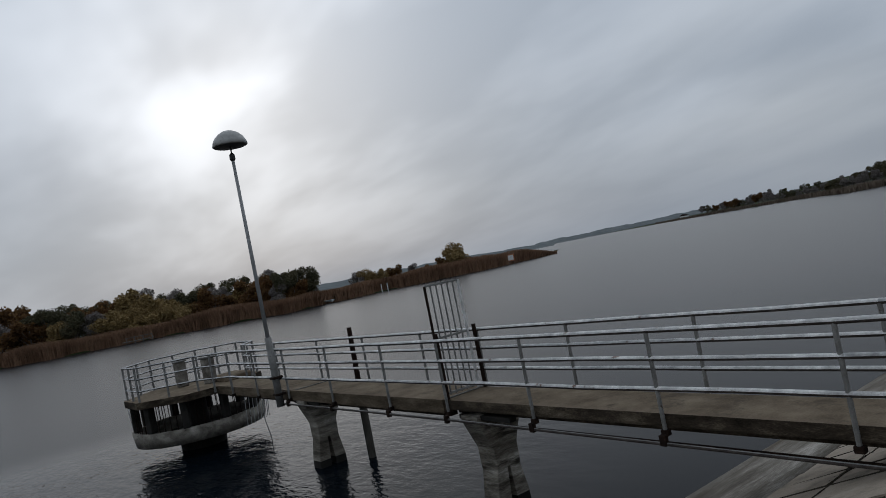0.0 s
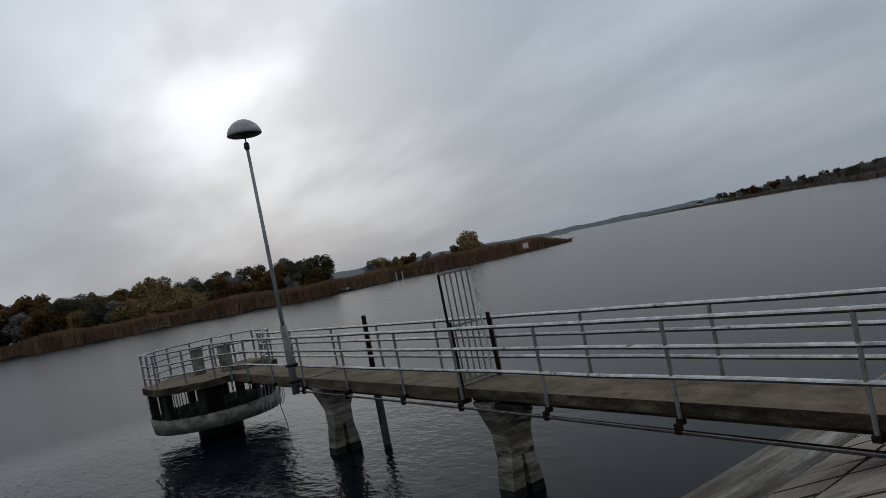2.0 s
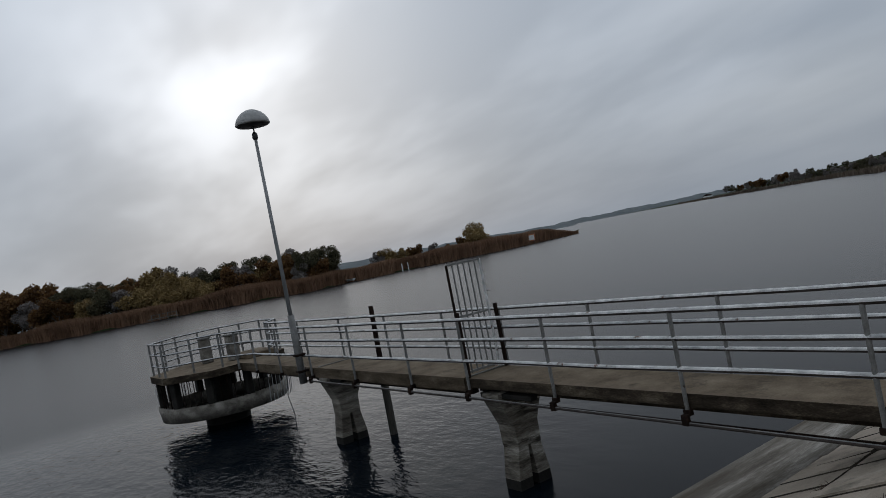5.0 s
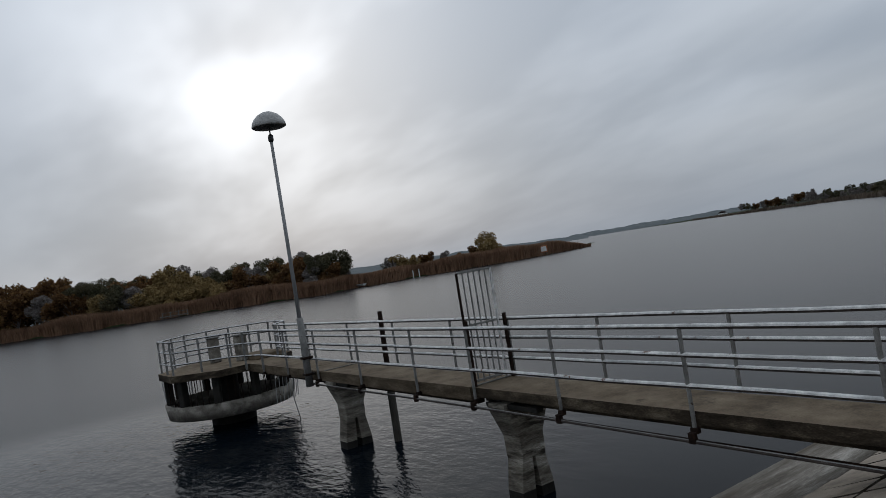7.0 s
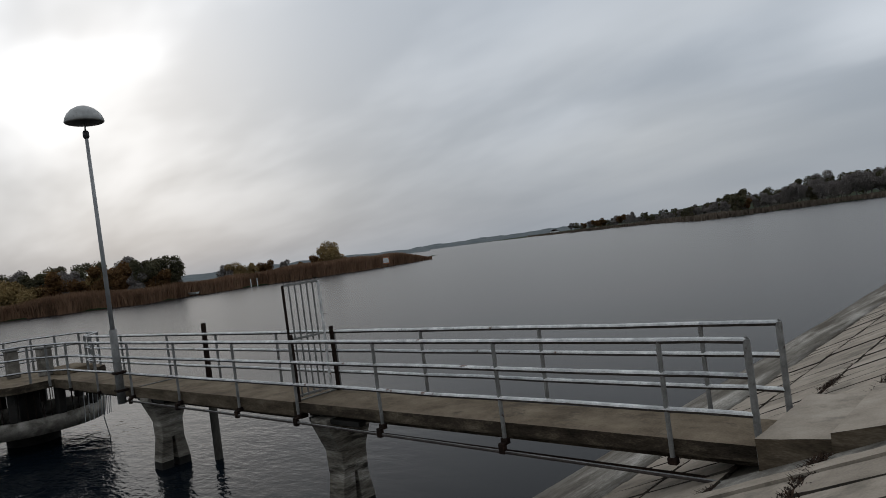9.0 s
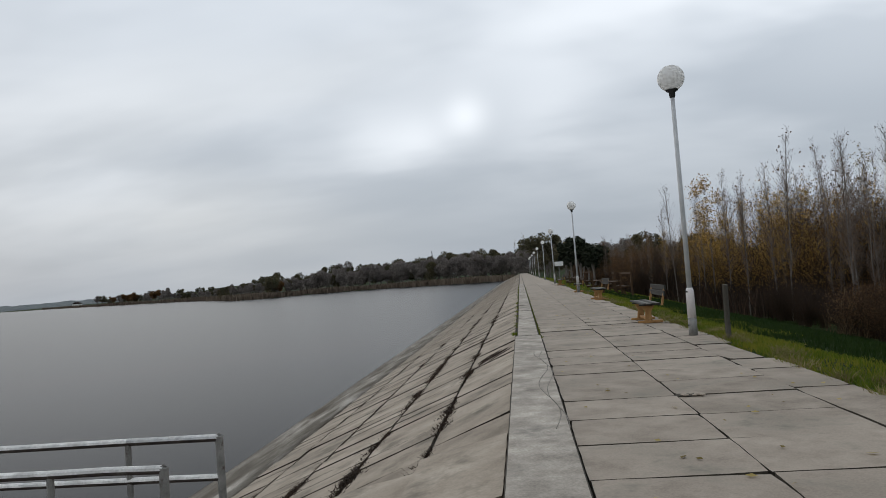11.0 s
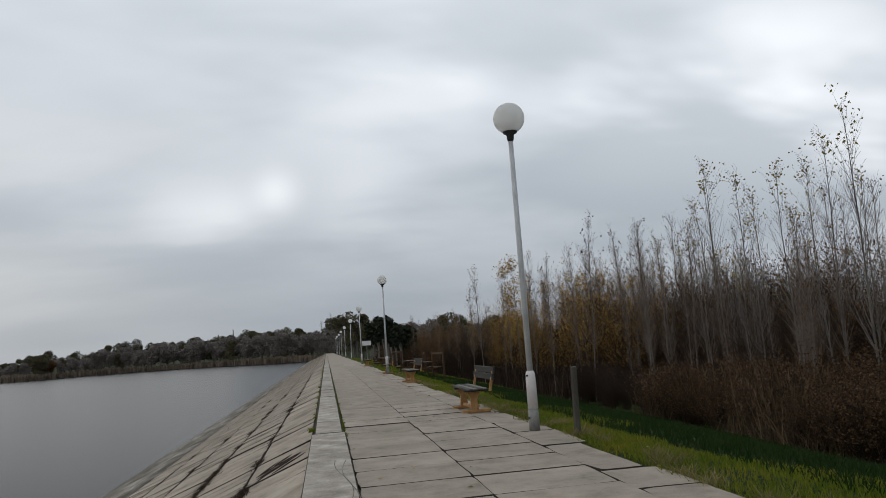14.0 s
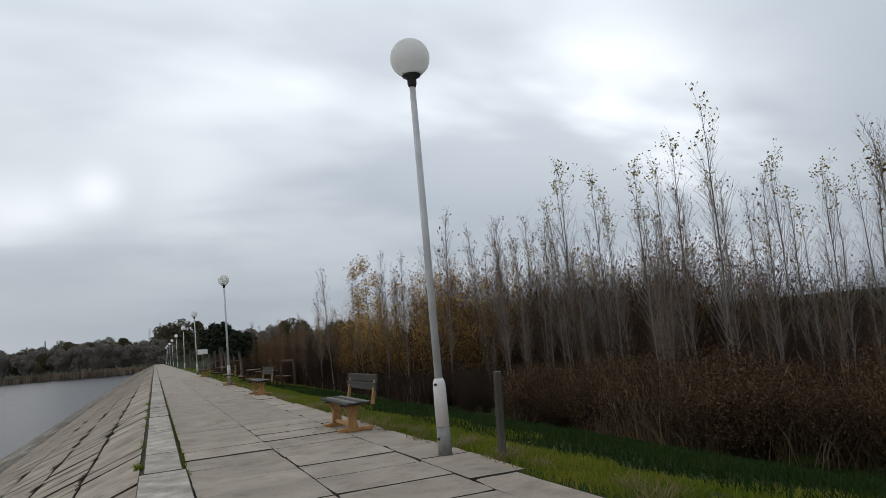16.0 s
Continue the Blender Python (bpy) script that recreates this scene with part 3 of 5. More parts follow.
bridge = thing("footbridge", (0, 0, 0), "weathered concrete footbridge deck reaching over the lake", "footbridge")
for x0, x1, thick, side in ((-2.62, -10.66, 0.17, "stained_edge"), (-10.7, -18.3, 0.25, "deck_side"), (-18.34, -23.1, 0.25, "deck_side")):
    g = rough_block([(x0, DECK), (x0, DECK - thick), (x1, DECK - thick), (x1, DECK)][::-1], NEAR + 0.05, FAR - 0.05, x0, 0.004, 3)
    # sides darker than the top: the edge's shade is put into the colour
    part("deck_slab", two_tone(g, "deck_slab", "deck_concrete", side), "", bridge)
    for y0 in (NEAR + 0.26, FAR - 0.42):
        part("beam", Geo().box(x1 + 0.1, y0, DECK - thick - 0.12, x0 - 0.1, y0 + 0.16, DECK - thick - 0.004, 0.01), "stained_edge", bridge, "stained concrete edge beam with shade in its colour")
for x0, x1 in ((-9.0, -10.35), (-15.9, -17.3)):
    part("bearing_block", Geo().box(x1, NEAR + 0.1, DECK - 0.34, x0, NEAR + 0.25, DECK - 0.256, 0.008), "wet_concrete", bridge, "dark bearing block")

def prism_x(outline, x0, x1):
    """An outline of (y, z) drawn out along x."""
    g = Geo().prism(outline, x0, x1)
    g.v = [(y, x, z) for x, y, z in g.v]
    return g


for px in (-9.95, -16.75):
    pier = thing("bridge_pier", (px, -10.55, WATER), "tapered concrete bridge pier standing in the water", "pier", "bridge piers")
    top = DECK - 0.255 - WATER
    head = [(-0.50, top), (-0.50, top - 0.10), (-0.27, top - 0.62), (-0.26, top - 1.0), (0.26, top - 1.0), (0.27, top - 0.62), (0.50, top - 0.10), (0.50, top)]
    part("head", prism_x(head, -0.24, 0.20), "pier_concrete", pier)
    for s in (-1, 1):
        leg = [(s * 0.03, top - 1.004), (s * 0.26, top - 1.004), (s * 0.36, 0.18), (s * 0.065, 0.18)]
        part("leg", prism_x(leg if s < 0 else leg[::-1], -0.22, 0.18), "pier_concrete", pier)
        foot = [(s * 0.067, 0.176), (s * 0.358, 0.176), (s * 0.42, -1.5), (s * 0.12, -1.5)]
        part("foot", prism_x(foot if s < 0 else foot[::-1], -0.218, 0.178), "wet_concrete", pier, "wet dark foot of the pier")

for name, pts, r in (("conduit", [(-2.7, NEAR - 0.07, -1.26), (-10.4, NEAR - 0.07, -1.2), (-17.6, NEAR - 0.07, -1.2)], 0.024),):
    cd = thing("conduit_pipe", (0, 0, 0), "galvanised pipe slung along the underside of the footbridge", "pipe")
    # lighter top strip and dark remainder paint the light on the pipe
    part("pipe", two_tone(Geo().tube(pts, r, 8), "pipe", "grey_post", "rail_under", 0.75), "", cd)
    for x in near_x[2:8]:
        part("clamp", Geo().box(x - 0.05, NEAR - 0.105, -1.26, x + 0.05, NEAR - 0.03, -1.12, 0.01), "rusty_steel", cd, "rusty pipe clamp")
cd = thing("conduit_pipe", (0, 0, 0), "thin dark pipe under the footbridge deck", "pipe")
part("pipe", Geo().tube([(-3.0, NEAR + 0.2, -1.33), (-10.4, NEAR + 0.2, -1.3), (-17.3, NEAR + 0.2, -1.3)], 0.022, 6), "rusty_steel", cd)


def railing(side_y, xs_, label, out):
    rl = thing("railing", (0, 0, 0), label, "railing", "footbridge railings")
    for i, x in enumerate(xs_):
        if i == 0:
            g = Geo().tube([(x, side_y, DECK - (0.3 if out < 0 else 0.0)), (x, side_y, RAIL + 0.012), (x - 0.012, side_y, RAIL + 0.034)], [0.036, 0.036, 0.02], 12)
        else:
            g = Geo().tube([(x, side_y, DECK - 0.25), (x, side_y, RAIL)], 0.028, 10)
        part("post", g, "grey_post", rl)
        if i:
            part("bracket", Geo().box(x - 0.055, side_y - 0.035, DECK - 0.27, x + 0.055, side_y + 0.05, DECK - 0.19, 0.01), "rusty_steel", rl, "rusty bracket")
    for k, z in enumerate((RAIL, -0.16, -0.55)):
        for i in range(len(xs_) - 1):
            a, b = xs_[i], xs_[i + 1]
            sag = random.uniform(-0.012, 0.012)
            g = Geo().tube([(a, side_y, z), ((a + b) / 2, side_y + sag, z + sag * 0.6), (b, side_y, z)], 0.034 if k == 0 else 0.032, 10)
            # upper faces pale, lower ones dark: skylight and shade put into the colour
            part("rail", two_tone(g, "rail", "pale_rail" if random.random() < 0.8 else "galvanised", "rail_under", -0.1), "", rl, "rail with a lit pale top and shaded rusty underside in its colours")
    return rl


railing(NEAR, near_x, "weathered galvanised railing with three pale rails", -1)
railing(FAR, far_x, "weathered galvanised railing with flaking rails", 1)

# railing round the platform
GATE_X = -10.62
rl = thing("platform_railing", (0, 0, 0), "grey three-rail railing round the tower platform", "railing")
ring = [(near_x[-1], NEAR)] + [octagon(R_RAIL, k) for k in (7, 6, 5, 4, 3, 2, 1, 0)] + [(far_x[-1], FAR)]
ring[1] = (-22.95, -11.6)
ring[-2] = (-23.2, -9.9)
posts = []
for i in range(len(ring) - 1):
    a, b = ring[i], ring[i + 1]
    n = 2 if math.dist(a, b) > 1.3 else 1
    posts += [(a[0] + (b[0] - a[0]) * k / n, a[1] + (b[1] - a[1]) * k / n) for k in range(n)]
    for z in (RAIL, -0.16, -0.55):
        # same painted light top and shaded underside as the bridge rails
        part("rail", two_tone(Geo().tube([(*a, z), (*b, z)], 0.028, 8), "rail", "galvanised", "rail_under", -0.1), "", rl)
for x, y in posts:
    part("post", Geo().box(x - 0.03, y - 0.03, DECK - 0.1, x + 0.03, y + 0.03, RAIL + 0.02, 0.005), "grey_post", rl)

for x in (GATE_X, -17.05):
    sill = thing("deck_threshold", (x, (NEAR + FAR) / 2, DECK), "pale worn strip across the footbridge deck", "threshold", "deck thresholds")
    part("strip", Geo().box(-0.03, NEAR - (NEAR + FAR) / 2 + 0.08, 0.002, 0.03, FAR - (NEAR + FAR) / 2 - 0.08, 0.022, 0.005), "worn_slat", sill)

# gate across the deck
gate = thing("bar_gate", (0, 0, 0), "tall shut gate of pale steel bars across the footbridge", "gate")
GX, GT = GATE_X, 1.19
for y in (-10.98, -10.2):
    part("stile", Geo().box(GX - 0.02, y - 0.018, DECK + 0.03, GX + 0.02, y + 0.018, GT, 0.004), "pale_rail" if y > -10.5 else "rusty_steel", gate)
for k in range(1, 6):
    y = -10.98 + 0.78 * k / 6
    part("bar", Geo().tube([(GX, y, DECK + 0.05), (GX, y, GT - 0.02)], 0.015, 6), "grey_post", gate)
for z in (DECK + 0.09, RAIL + 0.02, GT):
    part("cross_bar", Geo().box(GX - 0.02, -10.96, z - 0.02, GX + 0.02, -10.22, z + 0.02, 0.004), "grey_post", gate)
for k in range(7):
    y = -10.95 + k * 0.12
    part("spike", Geo().tube([(GX, y, GT + 0.02), (GX + random.uniform(-0.03, 0.03), y + random.uniform(-0.03, 0.05), GT + random.uniform(0.07, 0.15))], [0.006, 0.002], 4), "rusty_steel", gate)
for k in range(5):
    z = GT - 0.1 - 0.13 * k
    part("barb", Geo().tube([(GX, -10.17, z), (GX - 0.02, -10.07 + random.uniform(-0.03, 0.03), z + random.uniform(-0.06, 0.06))], [0.007, 0.002], 4), "rusty_steel", gate)
for y in (-11.0, -10.1):
    part("gate_post", Geo().box(GX + 0.05, y - 0.03, DECK + 0.005, GX + 0.11, y + 0.03, RAIL + 0.12, 0.006), "rusty_steel", gate, "dark rusty gate post")

stake = solid("mooring_stake", Geo().tube([(-15.95, -9.8, -4.2), (-16.0, -9.75, -1.2), (-16.05, -9.7, 0.42)], [0.085, 0.075, 0.06], 8), "rusty_steel", "dark tilted stake standing in the water", "stake")
stake2 = solid("stake_sleeve", Geo().tube([(-15.955, -9.795, -3.2), (-15.98, -9.77, -1.55)], [0.1, 0.098], 10), "grey_wood", "worn dark sleeve round the mooring stake", "sleeve")


# lamp with a hood, clamped to the footbridge
def hood_lamp(x, y, base, top):
    lp = thing("hood_lamp", (x, y, base), "tall grey lamp post with a half-round hood on the footbridge", "street lamp")
    h = top - base
    part("sleeve", Geo().tube([(0, 0, -0.2), (0.0, 0, 1.6)], [0.10, 0.088], 12), "grey_post", lp, "thick grey steel sleeve", True)
    part("pole", Geo().tube([(0, 0, 1.58), (-0.03, 0, h - 0.72)], [0.055, 0.04], 12), "lamp_grey", lp, "", True)
    part("collar", Geo().turned([(0.05, 0), (0.075, 0.05), (0.07, 0.16), (0.04, 0.2)], 12, (-0.03, 0, h - 0.8)), "dark_fitting", lp, "dark collar", True)
    part("stem", Geo().tube([(-0.03, 0, h - 0.62), (-0.03, 0, h - 0.3)], 0.02, 8), "dark_fitting", lp)
    prof = [(0.43, -0.02), (0.45, 0.0), (0.43, 0.09), (0.37, 0.2), (0.27, 0.3), (0.14, 0.37), (0.03, 0.39)]
    part("hood", Geo().turned(prof, 28, (-0.03, 0, h - 0.39)), "lamp_hood", lp, "dirty pale hood", True)
    part("under_hood", Geo().turned([(0.12, -0.06), (0.41, -0.03)], 24, (-0.03, 0, h - 0.39)), "dark_fitting", lp, "dark underside of the hood")
    for z in (0.12, 0.55):
        part("clamp", Geo().box(-0.12, -0.115, z - 0.03, 0.12, 0.16, z + 0.03, 0.01), "rusty_steel", lp)
    return lp


hood_lamp(-17.6, -11.22, -1.05, 6.02)

# ---- tower with its platform ----
tower = thing("intake_tower", (TOWER.x, TOWER.y, WATER), "round concrete intake tower with open sides and a tub-like base", "tower")
base = -WATER


def ring_wall(r0, r1, z0, z1, sides=40, lean=0.0):
    g = Geo()
    for r, z in ((r0, z0), (r1, z0), (r1 + lean, z1), (r0 + lean, z1)):
        for j in range(sides):
            a = 2 * math.pi * j / sides
            g.v.append((r * math.cos(a), r * math.sin(a), z))
    for k in range(4):
        for j in range(sides):
            a, b = k * sides + j, k * sides + (j + 1) % sides
            c, d = ((k + 1) % 4) * sides + (j + 1) % sides, ((k + 1) % 4) * sides + j
            g.f.append((a, b, c, d))
    return g


slab = Geo()
for z in (DECK - 0.22, DECK):
    slab.v += [(*(Vector((*octagon(R_DECK, k), 0)) - TOWER).xy, z + base) for k in range(8)]
slab.f = [tuple(reversed(range(8))), tuple(range(8, 16))] + [(k, (k + 1) % 8, 8 + (k + 1) % 8, 8 + k) for k in range(8)]
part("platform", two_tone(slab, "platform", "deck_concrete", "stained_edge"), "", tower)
part("ring_wall", ring_wall(1.85, 2.08, -2.40 + base, -1.93 + base, 40, 0.07), "old_concrete", tower, "pale stained concrete ring", True)
# near-black floor, shafts and columns: shade under the platform painted in
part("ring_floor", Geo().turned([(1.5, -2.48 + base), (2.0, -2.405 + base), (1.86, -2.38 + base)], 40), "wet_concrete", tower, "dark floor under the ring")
part("shaft", Geo().turned([(0.75, -1.6), (0.75, 0.36)], 28), "wet_concrete", tower, "wet shaft with shade painted into its colour", True)
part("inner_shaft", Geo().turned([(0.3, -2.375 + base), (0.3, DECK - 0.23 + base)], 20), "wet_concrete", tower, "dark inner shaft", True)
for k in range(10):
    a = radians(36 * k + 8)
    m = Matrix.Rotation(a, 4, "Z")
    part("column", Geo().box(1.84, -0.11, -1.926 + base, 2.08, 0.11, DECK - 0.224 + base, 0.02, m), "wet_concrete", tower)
for k in range(60):
    a = radians(6 * k)
    if k % 6 in (1, 2):
        continue
    x, y = 2.0 * math.cos(a), 2.0 * math.sin(a)
    part("bar", Geo().tube([(x, y, -1.95 + base), (x, y, DECK - 0.224 + base)], 0.014, 4), "rusty_steel", tower)
for a0 in (198, 210, 222, 20, 33, 45):
    for da in (0, 4, 8):
        a = radians(a0 + da)
        x, y = 2.2 * math.cos(a), 2.2 * math.sin(a)
        part("cage_bar", Geo().tube([(x * 0.99, y * 0.99, DECK - 0.15 + base), (x * 1.1, y * 1.1, -1.3 + base), (x * 1.06, y * 1.06, -2.35 + base)], 0.013, 4), "galvanised", tower, "thin steel bar of the side cage")

bx = thing("valve_box", (-25.6, -11.3, DECK), "grey upright concrete valve post on the tower platform", "valve box", "valve posts")
part("body", Geo().box(-0.17, -0.17, 0.002, 0.17, 0.17, 0.85, 0.03), "old_concrete", bx)
part("cap", Geo().box(-0.2, -0.2, 0.853, 0.2, 0.2, 0.92, 0.02), "grey_post", bx)
copy_thing(bx, pose(-24.3, -10.75, DECK, 0, 0, 20))
bx2 = thing("hatch_slab", (-24.2, -10.1, DECK), "low flat concrete hatch on the tower platform", "hatch")
part("slab", Geo().box(-0.8, -0.5, 0.002, 0.8, 0.5, 0.16, 0.02), "deck_concrete", bx2)
cable = Geo().tube([(-19.0, -11.1, -1.1), (-19.05, -11.15, -1.7), (-18.95, -11.1, -2.2), (-19.0, -11.1, -2.7)], 0.012, 5)
solid("hanging_cable", cable, "dark_fitting", "dark cable hanging from the footbridge to the water", "cable")

# ---- landing on the slope ----
landing = thing("bridge_landing", (0, 0, 0), "stained stepped concrete landing joining the dam to the footbridge", "landing")
for name, outline, y0, y1 in (
        ("upper_block", [(-0.92, -0.75), (-0.06, -0.35), (-0.06, -0.022), (-0.92, -0.235)], -11.32, -9.45),
        ("middle_block", [(-1.92, -1.15), (-0.924, -0.7), (-0.924, -0.33), (-1.92, -0.58)], -11.36, -9.47),
        ("pad", [(-2.62, -1.45), (-1.924, -1.1), (-1.924, -0.66), (-2.62, -0.72)], -11.28, -9.5)):
    part(name, two_tone(rough_block(outline, y0, y1, len(name)), name, "slope_concrete", "deck_side", 0.75), "", landing, "crumbling concrete block with dark stained sides")
kerb = rough_block([(-0.07, -0.2), (-0.07, -0.012), (-6.9, -6.9 * SLOPE + 0.04), (-6.9, -6.9 * SLOPE - 0.15)], -11.9, -11.68, 3, 0.008, 4)
solid("drain_kerb", kerb, "slope_concrete", "raised concrete kerb running down the dam slope", "kerb")


gully = rough_block([(-0.07, -0.3), (-0.07, -0.055), (-3.0, -3.0 * SLOPE - 0.005), (-3.0, -3.0 * SLOPE - 0.25)], -11.7, -11.25, 5, 0.012, 4)
solid("drain_gully", gully, "old_concrete", "stained concrete gully floor beside the landing", "gully")


# ---- lamps on the dam ----
def globe_lamp(at, lean=0.0):
    lp = thing("globe_lamp", pose(*at, 0, lean, 0), "white lamp post with a frosted globe beside the walkway", "street lamp", "lamps along the dam")
    part("foot", Geo().tube([(0, 0, -0.05), (0, 0, 0.34)], [0.088, 0.082], 14), "grey_post", lp, "bare grey metal foot", True)
    part("sleeve", Geo().tube([(0, 0, 0.34), (0, 0, 0.80), (0, 0, 0.88), (0, 0, 0.93)], [0.083, 0.08, 0.076, 0.055], 14), "lamp_cuff_white", lp, "white painted sleeve", True)
    part("pole", Geo().tube([(0, 0, 0.9), (0, 0, 2.8), (0, 0, 4.74)], [0.05, 0.046, 0.04], 14), "lamp_paint", lp, "", True)
    part("neck", Geo().turned([(0.045, 4.72), (0.06, 4.76), (0.062, 4.83), (0.12, 4.865), (0.125, 4.9)], 16), "dark_fitting", lp, "black neck", True)
    r = 0.262
    prof = [(r * math.cos(radians(a)), 5.115 + r * math.sin(radians(a))) for a in range(-62, 91, 8)]
    part("globe", Geo().turned(prof, 28), "lamp_globe", lp, "frosted white globe", True)
    for z, ang in ((0.2, 200), (0.86, 215)):
        m = Matrix.Rotation(radians(ang), 4, "Z")
        part("bolt", Geo().box(0.072, -0.015, z - 0.015, 0.1, 0.015, z + 0.015, 0.004, m), "dark_fitting", lp)
    return lp


lamp = globe_lamp((3.47, -1.95, 0))
for i in range(1, 9):
    copy_thing(lamp, pose(3.52, -1.95 + 27.7 * i, 0, random.uniform(-0.6, 0.6), random.uniform(-0.6, 0.6), 40 * i))


# ---- benches, tables, posts ----
def bench(at, turn=0.0):
    b = thing("bench", pose(*at, 0, 0, turn), "weathered slatted bench with orange legs facing the lake", "bench", "benches along the dam")
    for i in range(4):
        x = -0.2 + i * 0.11
        part("seat_slat", two_tone(Geo().box(x, -0.98, 0.455, x + 0.09, 0.98, 0.495, 0.008), "seat_slat", "worn_slat" if i % 2 else "bench_wood", "bench_wood"), "", b)
    for z in (0.64, 0.775):
        part("back_slat", Geo().box(0.325 + (z - 0.6) * 0.2, -0.95, z, 0.36 + (z - 0.6) * 0.2, 0.95, z + 0.13, 0.008), "bench_wood", b)
    for y in (-0.55, 0.55):
        leg = Geo().prism([(-0.10, 0.052), (0.08, 0.052), (0.06, 0.26), (0.15, 0.412), (-0.15, 0.412), (-0.07, 0.26)][::-1], y - 0.04, y + 0.04)
        part("leg", leg, "bench_orange", b)
        part("cross_bearer", Geo().box(-0.21, y - 0.045, 0.415, 0.33, y + 0.045, 0.452, 0.006), "bench_wood", b, "dark bearer under the seat")
        part("foot", Geo().box(-0.26, y - 0.05, -0.02, 0.34, y + 0.05, 0.05, 0.015), "bench_orange", b)
    for y in (-0.8, 0.8):
        part("back_post", Geo().prism([(0.27, 0.42), (0.32, 0.42), (0.415, 0.90), (0.378, 0.90)][::-1], y - 0.03, y + 0.03), "bench_orange", b)
    part("stretcher", Geo().box(-0.05, -0.505, 0.06, 0.03, 0.505, 0.12, 0.008), "bench_orange", b)
    return b


first = bench((3.26, 2.2, 0.0))
copy_thing(first, pose(3.55, 15.5, 0, 0, 0, 3))
copy_thing(first, pose(3.55, 26.5, 0, 0, 0, -4))
copy_thing(first, pose(3.6, 46.0, 0, 0, 0, 2))


def picnic_table(at, turn):
    t = thing("picnic_table", pose(*at, 0, 0, turn), "brown wooden picnic table with seats on both sides", "table", "picnic tables")
    for i in range(5):
        part("top_board", Geo().box(-0.38 + i * 0.155, -0.95, 0.72, -0.24 + i * 0.155, 0.95, 0.765, 0.008), "table_wood", t)
    for x in (-0.85, 0.6):
        part("seat_board", Geo().box(x, -0.95, 0.42, x + 0.25, 0.95, 0.46, 0.008), "table_wood", t)
    for y in (-0.7, 0.7):
        part("cross_beam", Geo().box(-0.85, y - 0.04, 0.34, 0.85, y + 0.04, 0.418, 0.006), "table_wood", t)
        for s in (-1, 1):
            part("leg", Geo().prism([(s * 0.75, -0.05), (s * 0.65, -0.05), (s * 0.25, 0.715), (s * 0.35, 0.715)][::s], y + 0.045, y + 0.1), "table_wood", t)
    for y in (-1.0, 1.0):
        part("shelter_post", Geo().box(0.9, y - 0.05, -0.1, 1.0, y + 0.05, 1.25, 0.008), "table_wood", t)
    part("shelter_rail", Geo().box(0.92, -1.0, 1.1, 0.98, 1.0, 1.2, 0.006), "table_wood", t)
    return t


tb = picnic_table((5.2, 24.5, bank(5.2)), 8)
for x, y, a in ((5.4, 31.5, -5), (5.0, 44, 10), (5.6, 56, 0), (5.2, 66, 12)):
    copy_thing(tb, pose(x, y, bank(x), 0, 0, a))

post = solid("wooden_post", Geo().tube([(3.98, -2.5, -0.3), (3.975, -2.52, 0.3), (3.965, -2.6, 0.97)], [0.055, 0.052, 0.05], 7), "grey_wood", "old grey wooden post in the grass beside the walkway", "post")
sb = thing("notice_board", (4.3, 58.5, 0), "small white notice board on a post", "sign")
part("post", Geo().tube([(0, 0, -0.3), (0, 0, 1.7)], 0.04, 8), "grey_post", sb)
part("panel", Geo().box(-0.45, -0.02, 1.7, 0.45, 0.02, 2.15, 0.006), "white_paint", sb)


# ---- trees ----
def branchy(g, p, d, length, r, levels, rng, n_kids, spread, up):
    """A limb and its side shoots, into one mesh."""
    pts, rad = [p], [r]
    segs = 4 if levels else 2
    q, dd = Vector(p), Vector(d).normalized()
    for k in range(segs):
        dd = (dd + Vector((rng.uniform(-1, 1), rng.uniform(-1, 1), rng.uniform(-0.3, 0.6))) * 0.10 + Vector((0, 0, up))).normalized()
        q = q + dd * (length / segs)
        pts.append(tuple(q))
        rad.append(max(r * (1 - 0.9 * (k + 1) / segs), 0.004))
    g.tube(pts, rad, 3 if r < 0.03 else 6, False)
    tips = [pts[-1]]
    if levels:
        for k in range(n_kids):
            f = rng.uniform(0.15, 1.0)
            i = min(int(f * segs), segs - 1)
            a, b = Vector(pts[i]), Vector(pts[i + 1])
            s = a.lerp(b, f * segs - i)
            az = rng.uniform(0, 2 * math.pi)
            side = Vector((math.cos(az), math.sin(az), rng.uniform(0.5, 1.1) / spread))
            tips += branchy(g, s, side, length * rng.uniform(0.3, 0.55) * (1.1 - 0.5 * f), rad[i] * 0.45, levels - 1, rng, max(2, n_kids // 2), spread, up)
    return tips


def leaf_mesh(points, size, rng, per, spread):
    g = Geo()
    for p in points:
        for _ in range(per):
            c = Vector(p) + Vector((rng.gauss(0, 1), rng.gauss(0, 1), rng.gauss(0, 0.8))) * spread
            u = Vector((rng.uniform(-1, 1), rng.uniform(-1, 1), rng.uniform(-1, 1))).normalized()
            v = u.cross(Vector((rng.uniform(-1, 1), rng.uniform(-1, 1), rng.uniform(-1, 1)))).normalized()
            s = size * rng.uniform(0.6, 1.3)
            g.add([tuple(c - u * s), tuple(c + v * s * 0.6), tuple(c + u * s), tuple(c - v * s * 0.6)], [(0, 1, 2, 3)])
    return g


